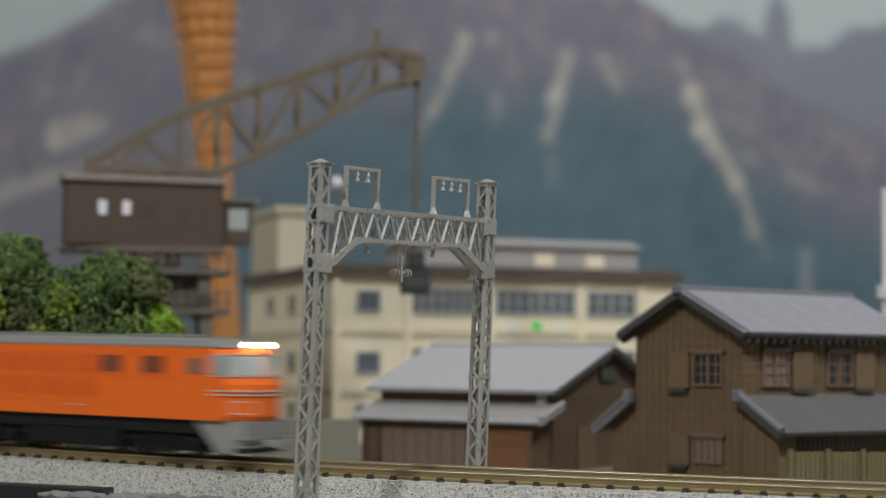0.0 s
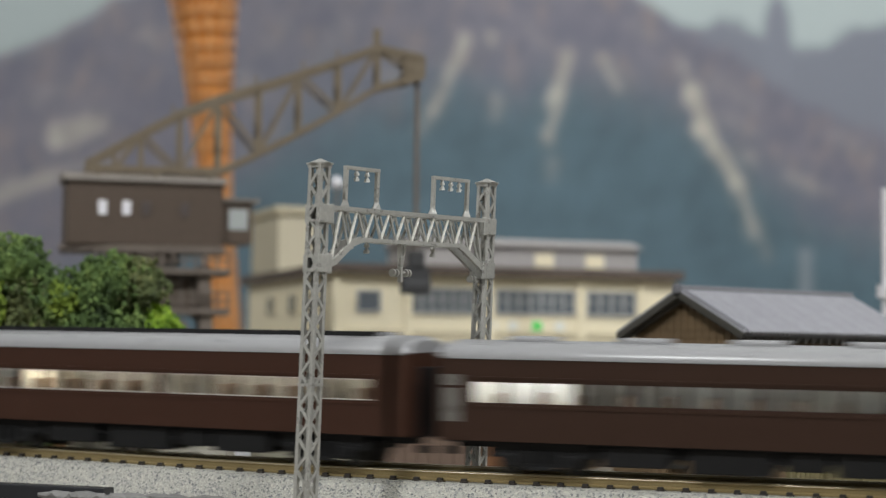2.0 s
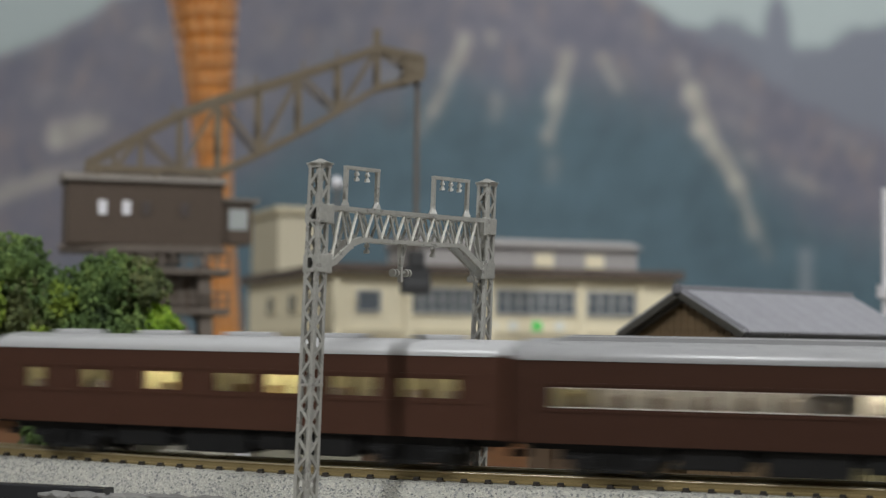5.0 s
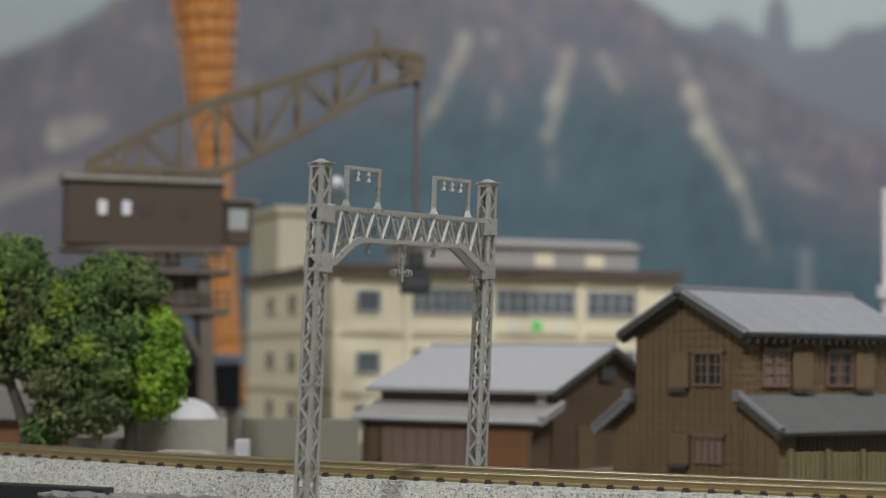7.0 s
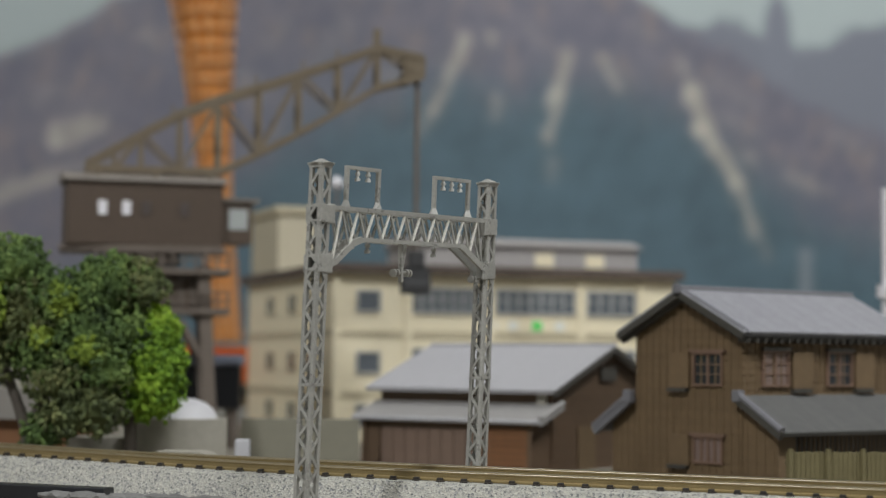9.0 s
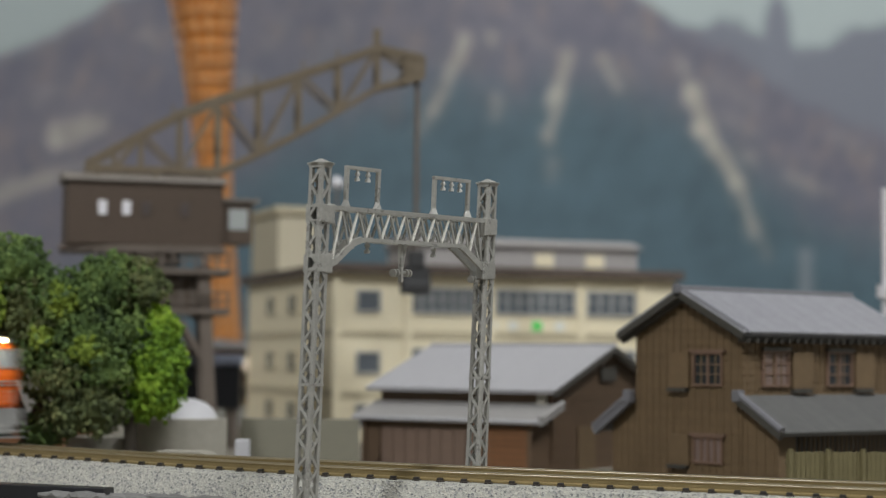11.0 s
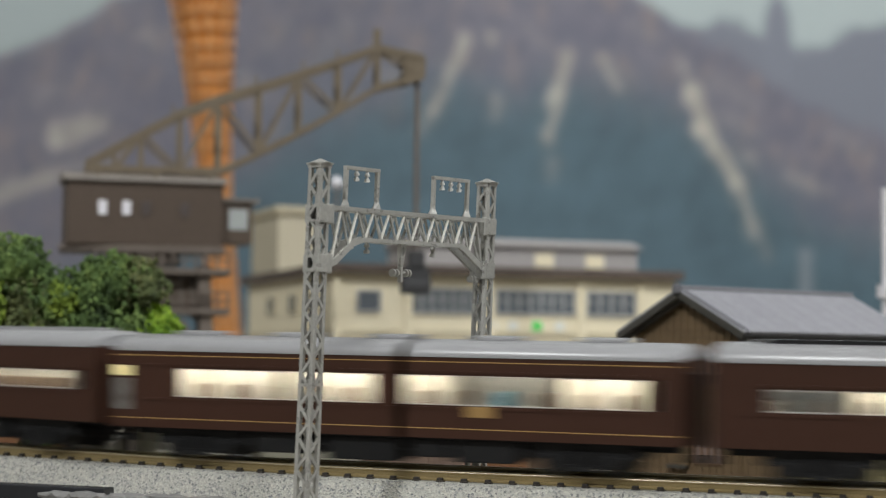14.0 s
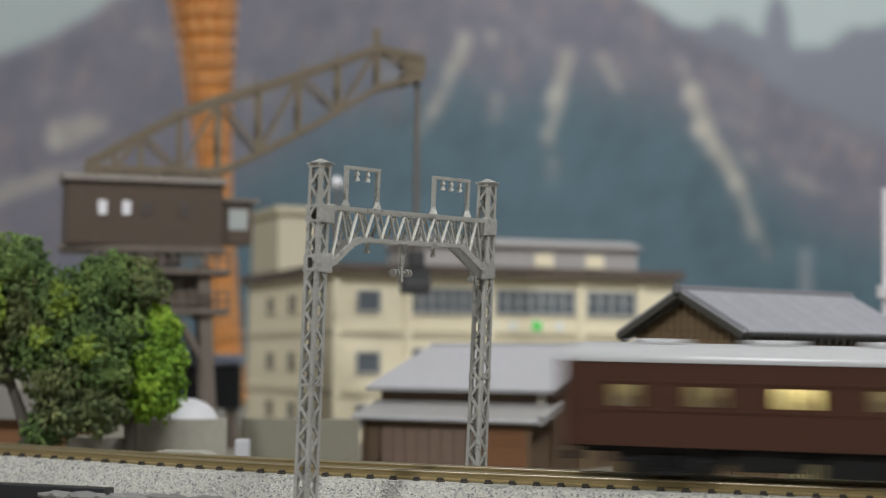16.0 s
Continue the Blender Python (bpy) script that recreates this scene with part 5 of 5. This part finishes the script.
    rod(bm, (110, -3, 68.5), (110, 3, 68.5), 6.2, seg=18)
    box(bm, 103.5, 116.5, -4, 4, 60.8, 67, bevel=1.6)
    part("hook_block", bm, M_HOOK, t, "dark hook block with grab")
    # portal legs with braces, deck and railing
    for x in (-24, 22):
        for y in (-13, 13):
            bm = B()
            bar(bm, (x * 1.02, y, -9.5), (x * 0.82, y * 0.85, top - 8), 5.2, 5.2)
            bar(bm, (x * 1.0, y, 24), (x * 0.4, y, 48), 2.4, 2.4)
            part("leg", bm, M_LEG, t, "tapered steel portal leg")
    for z in (50, 67):
        bm = B()
        box(bm, -27, 29, -16, 16, z, z + 2.6, bevel=0.3)
        deck = part("deck", bm, M_LEG, t)
        bm = B()
        for i in range(13):
            x = -26.5 + i * 4.55
            bar(bm, (x, -15.6, z + 2), (x, -15.6, z + 9.5), 0.8, 0.8)
        for q in (6, 9.5):
            bar(bm, (-27, -15.6, z + q), (29, -15.6, z + q), 0.8, 0.8)
        part("railing", bm, M_LEG, deck)
    bm = B()
    box(bm, -21, 19, -9, 9, 52.6, 67, bevel=0.4)
    room_box = part("machine_room", bm, M_CRANEWALL, t, "dark brown machine room between the decks")
    for i in range(9):
        bm = B()
        box(bm, -20 + i * 4.7, -18.6 + i * 4.7, -9.8, -9.0, 52.6, 67)
        part("room_post", bm, M_LEG, room_box)
    bm = B()
    for s in (-1, 1):
        bar(bm, (-20, s * 11, 48), (18, s * 11, 70), 1.6, 1.6)
        bar(bm, (18, s * 11, 48), (-20, s * 11, 70), 1.6, 1.6)
        bar(bm, (-21, s * 12, -6), (-21, -s * 12, 46), 1.6, 1.6)
    part("leg_bracing", bm, M_LEG, t)


crane()


# ---- waisted lattice tower ----
def tower():
    t = thing("lattice_tower", at_mm(-110.5, 562, 0, 0, -4.6, 0), "orange waisted lattice tower with amber core", "tower")

    def rad(z):
        return 7.6 + (13.0 if z > 105 else 3.0) * abs((z - 105) / 150.0) ** 1.7 + (0.012 * max(0, z - 105))
    zs = list(range(0, 261, 13))
    bm = B()
    rings = [[(0.84 * rad(z) * math.cos(a), 0.84 * rad(z) * math.sin(a), z) for a in [k * math.pi / 9 for k in range(18)]] for z in zs]
    loft(bm, rings)
    part("core", bm, M_TOWERIN, t, "amber inner shaft", smooth=True)
    n = 12
    turn = math.radians(140)
    for k in range(n):
        for s in (-1, 1):
            bm = B()
            pts = []
            for z in zs:
                a = 2 * math.pi * k / n + s * turn * (z - 105) / 300
                pts.append((rad(z) * math.cos(a), rad(z) * math.sin(a), z))
            for p, q in zip(pts, pts[1:]):
                bar(bm, p, q, 0.9, 0.9)
            part("lattice_tube", bm, M_TOWER, t)
    for z in range(7, 260, 9):
        bm = B()
        pts = [(rad(z) * 1.04 * math.cos(2 * math.pi * k / 20), rad(z) * 1.04 * math.sin(2 * math.pi * k / 20), z) for k in range(20)]
        for p, q in zip(pts, pts[1:] + pts[:1]):
            bar(bm, p, q, 1.0, 1.3)
        part("lattice_ring", bm, M_TOWER, t)


tower()


# ---- trees ----
def tree(name, x, y, trunk, crowns, label, count, seed, mats):
    t = thing(name, at_mm(x, y, -3.0), label, "tree")
    t.scale = (1.1, 1.1, 1.1)
    r = random.Random(seed)
    bm = B()
    for a, b, r0, r1 in trunk:
        rod(bm, a, b, r0, r1, 9)
    part("trunk", bm, M_TRUNK, t, "greyish brown trunk and limbs", smooth=True)
    ico = bmesh.new()
    bmesh.ops.create_icosphere(ico, subdivisions=1, radius=1.0)
    iv = [v.co.copy() for v in ico.verts]
    fi = [[v.index for v in f.verts] for f in ico.faces]
    ico.free()
    for ci, (cx, cy, cz, rx, ry, rz, mi) in enumerate(crowns):
        verts, faces = [], []
        n = int(count * (rx * rz) / 150.0)
        for i in range(n):
            d = Vector((r.gauss(0, 1), r.gauss(0, 1), r.gauss(0, 1))).normalized()
            lump = 1 + 0.42 * noise.noise(d * 2.3 + Vector((ci * 7.1, seed, 0))) + 0.12 * noise.noise(d * 6 + Vector((ci * 3.1, seed, 4)))
            k = r.uniform(0.84, 1.02) * lump
            p = Vector((cx + d.x * rx * k, cy + d.y * ry * k, cz + d.z * rz * k))
            s = r.uniform(0.4, 0.9)
            e = Euler((r.uniform(0, 6), r.uniform(0, 6), r.uniform(0, 6))).to_matrix()
            o = len(verts)
            jit = [r.uniform(0.6, 1.4) for _ in iv]
            verts += [tuple((p + e @ Vector((q.x * s * j, q.y * s * j * 0.8, q.z * s * j * 0.6))) * MM) for q, j in zip(iv, jit)]
            faces += [[o + q for q in f] for f in fi]
        # dense heart of the clump
        o = len(verts)
        for q in iv:
            verts.append(tuple(Vector((cx + q.x * rx * 0.82, cy + q.y * ry * 0.82, cz + q.z * rz * 0.82)) * MM))
        faces += [[o + q for q in f] for f in fi]
        me = bpy.data.meshes.new("crown")
        me.from_pydata(verts, [], faces)
        me.materials.append(mats[mi])
        ob = new("crown", me)
        ob.parent = t


tree("tree", -108.9, 96.0,
     [((0, 0, 0), (-1.5, 0, 14), 2.0, 1.6), ((-1.5, 0, 14), (-8, -1, 32), 1.6, 0.9), ((-1.5, 0, 14), (9, 0, 36), 1.3, 0.6), ((-8, -1, 32), (-14, 0, 44), 0.9, 0.4)],
     [(-6, 0, 53, 9, 9, 8, 0), (-15, 0, 45, 9, 9, 10, 0), (-3, 1, 42, 11, 9, 10, 1), (6, 0, 45, 9, 9, 8, 0), (17, 0, 49, 10, 9, 8, 0), (25, 1, 49, 7, 7, 6.5, 1), (14, -1, 39, 10, 9, 9, 0),
      (-12, 1, 32, 9, 8, 8, 1), (3, -1, 33, 9, 8, 8, 0), (8, -2, 26, 9, 8, 8, 1), (17, -2, 29, 8, 8, 8, 0), (16, -2, 20, 8, 7, 7, 1), (9, -3, 17, 7, 6, 5, 1), (3, -2, 13, 6, 6, 4.5, 0), (22, 0, 38, 7, 7, 7, 0), (8, -7, 45, 4, 3, 4, 2), (-9, -8, 44, 3.5, 3, 6, 2), (14, -8, 33, 3.5, 3, 3.5, 2), (3, -7, 36, 3, 3, 3, 2)],
     "dark green foam tree with olive patches and bent trunk", 1600, 5, (M_LEAF, M_LEAFOLIVE, M_LEAFYELLOW))
tree("tree", -83.4, 99.3,
     [((0, 0, 0), (0, 0, 20), 1.9, 1.5), ((0, 0, 18), (5, 0, 30), 1.2, 0.6), ((0, 0, 18), (-4, 0, 30), 1.2, 0.6)],
     [(4.5, 0, 30, 8.2, 8, 12, 0), (5, 0, 38, 7, 6.5, 7, 0), (6.5, 0, 26, 7, 7, 9, 0), (2, 0, 22, 6.5, 6, 6, 0), (-1, 0, 33, 6, 6, 9, 0)],
     "bright lime green foam tree with a round crown", 1600, 9, (M_LEAFLIME, M_LEAF))


# ---- small things on the far side of the track ----
def low_things():
    bm = B()
    box(bm, 0, 34, 0, 2.4, 0, 14.5, bevel=0.3)
    w = structure("yard_wall", bm, M_GREYWALL, "olive grey concrete yard wall", "wall", at_mm(-57.7, 136, 0, 0, 0, 2), kind="")
    t = thing("domed_tank", at_mm(-73, 120, 0), "white domed tank on a concrete base", "tank")
    bm = B()
    rod(bm, (0, 0, 0), (0, 0, 15), 13, seg=32)
    part("tank_body", bm, M_TANK, t, smooth=True)
    bm = B()
    pts = [(0.001, 20.6), (4, 20.3), (7.0, 19.2), (9.2, 17.4), (10.4, 15)]
    loft(bm, [[(p * math.cos(k * math.pi / 14), p * math.sin(k * math.pi / 14), z) for k in range(28)] for p, z in pts], caps=False)
    part("dome", bm, M_WHITE, t, "white domed cover", smooth=True)
    t = thing("water_tank", at_mm(-97, 124, 0), "pale rounded storage tank", "tank")
    bm = B()
    rod(bm, (0, 0, 0), (0, 0, 9.5), 8.5, seg=28)
    part("tank_body", bm, M_TANK, t, smooth=True)
    t = thing("container", at_mm(-81, 252, 0, 0, 0, 4), "black freight container behind the yard", "container")
    bm = B()
    box(bm, -10, 10, -6, 6, 14, 29, bevel=0.5)
    part("box", bm, M_BLACK, t)
    for x in (-7, 7):
        bm = B()
        box(bm, x - 2, x + 2, -5, 5, 0, 14)
        part("stand", bm, M_LEG, t)
    bm = B()
    box(bm, -11, 11, -7, 7, 29, 33, bevel=1.2)
    part("cover", bm, M_NAVY, t)
    t = thing("parked_car", at_mm(-63.5, 66, 0, 0, 0, -8), "pale grey parked model car", "car")
    bm = B()
    prism(bm, [(-13, 1.6), (13, 1.6), (13, 4.6), (9, 5.4), (5, 8.6), (-7, 8.6), (-10, 5.6), (-13, 5.0)], "y", -5.2, 5.2)
    bmesh.ops.bevel(bm, geom=bm.edges[:], offset=0.5, segments=2, affect="EDGES")
    part("body", bm, M_CONCRETE, t)
    for x in (-8, 8):
        for y in (-4.8, 4.8):
            bm = B()
            rod(bm, (x, y - 0.7, 2.0), (x, y + 0.7, 2.0), 2.0, seg=16)
            part("wheel", bm, M_BLACK, t)
    t = thing("white_post", at_mm(-52.5, 92, 0), "short white marker post", "post")
    bm = B()
    box(bm, -2.0, 2.0, -1.4, 1.4, 0, 10.5, bevel=0.6)
    part("post", bm, M_POSTGREY, t)
    # cottage behind the tree
    t = thing("cottage", at_mm(-136, 160, 0, 0, 0, -12), "small cottage with ochre wall and grey roof", "house")
    bm = B()
    box(bm, -22, 22, 0, 26, 0, 14)
    part("wall", bm, M_ORANGEWOOD, t)
    bm = B()
    prism(bm, [(-4, 13), (30, 13), (13, 22)], "x", -25, 25)
    part("roof", bm, M_DIMROOF, t)
    bm = B()
    box(bm, -22, 26, 34, 60, 0, 30)
    part("rear_wing", bm, M_CONCRETE, t)
    # white pole past the house
    t = thing("white_pole", at_mm(137, 170, 0), "slender white pole with a collar", "pole")
    bm = B()
    rod(bm, (0, 0, 0), (0, 0, 86), 1.7, 1.4, 14)
    part("pole", bm, M_WHITE, t, smooth=True)
    bm = B()
    rod(bm, (0, 0, 52), (0, 0, 56), 3.0, 3.0, 14)
    part("collar", bm, M_WHITE, t)
    # black edge of the neighbouring track and rubble in front of it
    t = thing("roadbed_edge", TRACK @ at_mm(-95, -18.6, -6.4), "black plastic roadbed edge in front of the ballast", "roadbed")
    bm = B()
    box(bm, -60, 24, -1.6, 3.4, -3.0, 0.2, bevel=0.3)
    part("edge", bm, M_BLACK, t)
    r = random.Random(21)
    for i in range(18):
        s = r.uniform(1.2, 2.6)
        bm = B()
        bmesh.ops.create_icosphere(bm, subdivisions=2, radius=1.0)
        for v in bm.verts:
            v.co *= 1 + 0.35 * noise.noise(v.co * 1.7 + Vector((i * 5.0, 0, 0)))
            v.co = Vector((v.co.x * s * 1.8, v.co.y * s, v.co.z * s * 0.55))
        ob = part("rubble_stone", bm, M_STONE)
        ob.matrix_basis = TRACK @ at_mm(-84 + i * 2.9, -21.4 + i * 0.22 + r.uniform(-1.0, 0.8), -8.1)
        tagged(ob, "grey rubble stone beside the ballast", "stone", "rubble stones")


low_things()


# ---- ceiling fittings ----
def fitting(x, y, sx, sy):
    t = thing("ceiling_light", at_mm(x, y, 1500), "long white fluorescent ceiling fitting", "ceiling light", "ceiling lights")
    bm = B()
    box(bm, -sx / 2, sx / 2, -sy / 2, sy / 2, -35, 0, bevel=4)
    part("frame", bm, M_WHITE, t)


fitting(-720, -1300, 160, 460)
fitting(850, -450, 1250, 260)


# ---- movement ----
HEAD = 52.4 + 52.0


def run(t):
    """Place along the line, in mm, of the coupling behind the locomotive."""
    a0, va = 210.2 - 2.5 * 141.9, 141.9
    b0, vb = 297.9 + LOOP, 187.7
    if t <= 6.6:
        return a0 + va * t + 1.2 * max(0.0, t - 4.0) ** 2
    if t >= 11.0:
        return b0 + vb * (t - 13.8)
    # behind the works: the locomotive's nose comes past the building's end at 8.65 s
    corner = 10 + LEGS[0][0] + LEGS[1][0] + LEGS[2][0]
    knots = [(6.6, run(6.6), 148.1), (8.4, corner + 48 - HEAD, 222.0), (8.7, corner + 115 - HEAD, 222.0), (11.0, run(11.0), vb)]
    for (t0, p0, v0), (t1, p1, v1) in zip(knots, knots[1:]):
        if t <= t1:
            h = t1 - t0
            k = (t - t0) / h
            return (2 * k ** 3 - 3 * k ** 2 + 1) * p0 + (k ** 3 - 2 * k ** 2 + k) * h * v0 + (-2 * k ** 3 + 3 * k ** 2) * p1 + (k ** 3 - k ** 2) * h * v1


def motions():
    times = [i * 0.25 for i in range(65)]
    cars = [(LOCO, 52.4, 28.0)] + [(c, o, 45.0) for c, o in zip(COACHES, (-70.1, -208.4, -346.6, -481.2, -614.6))]
    for car, off, base in cars:
        rows = []
        for t in times:
            s = run(t) + off
            a, b = Vector(on_loop(s - base)[:2]), Vector(on_loop(s + base)[:2])
            c, d = (a + b) / 2, b - a
            rows.append((t, TRACK @ at_mm(c.x, c.y, 0, 0, 0, math.degrees(math.atan2(d.y, d.x))) @ pose(0, 0, 0, (cant(s - base) + cant(s + base)) / 2)))
        walk(car, rows)
    # the portal trembles by a fraction of a degree while the train goes by
    walk(PORTAL, [(t, at_mm(-9.7, -0.5, 0, 0, a, 0) @ pose(0, 0, 0, 0, 0, 55.04)) for t, a in
                  ((0.0, -0.12), (0.6, -0.22), (2.5, -0.16), (4.2, -0.2), (6.6, 0.0), (9.0, 0.0), (11.3, -0.04), (12.2, -0.22), (14.0, -0.16), (15.2, -0.18), (16.0, -0.08))])


motions()
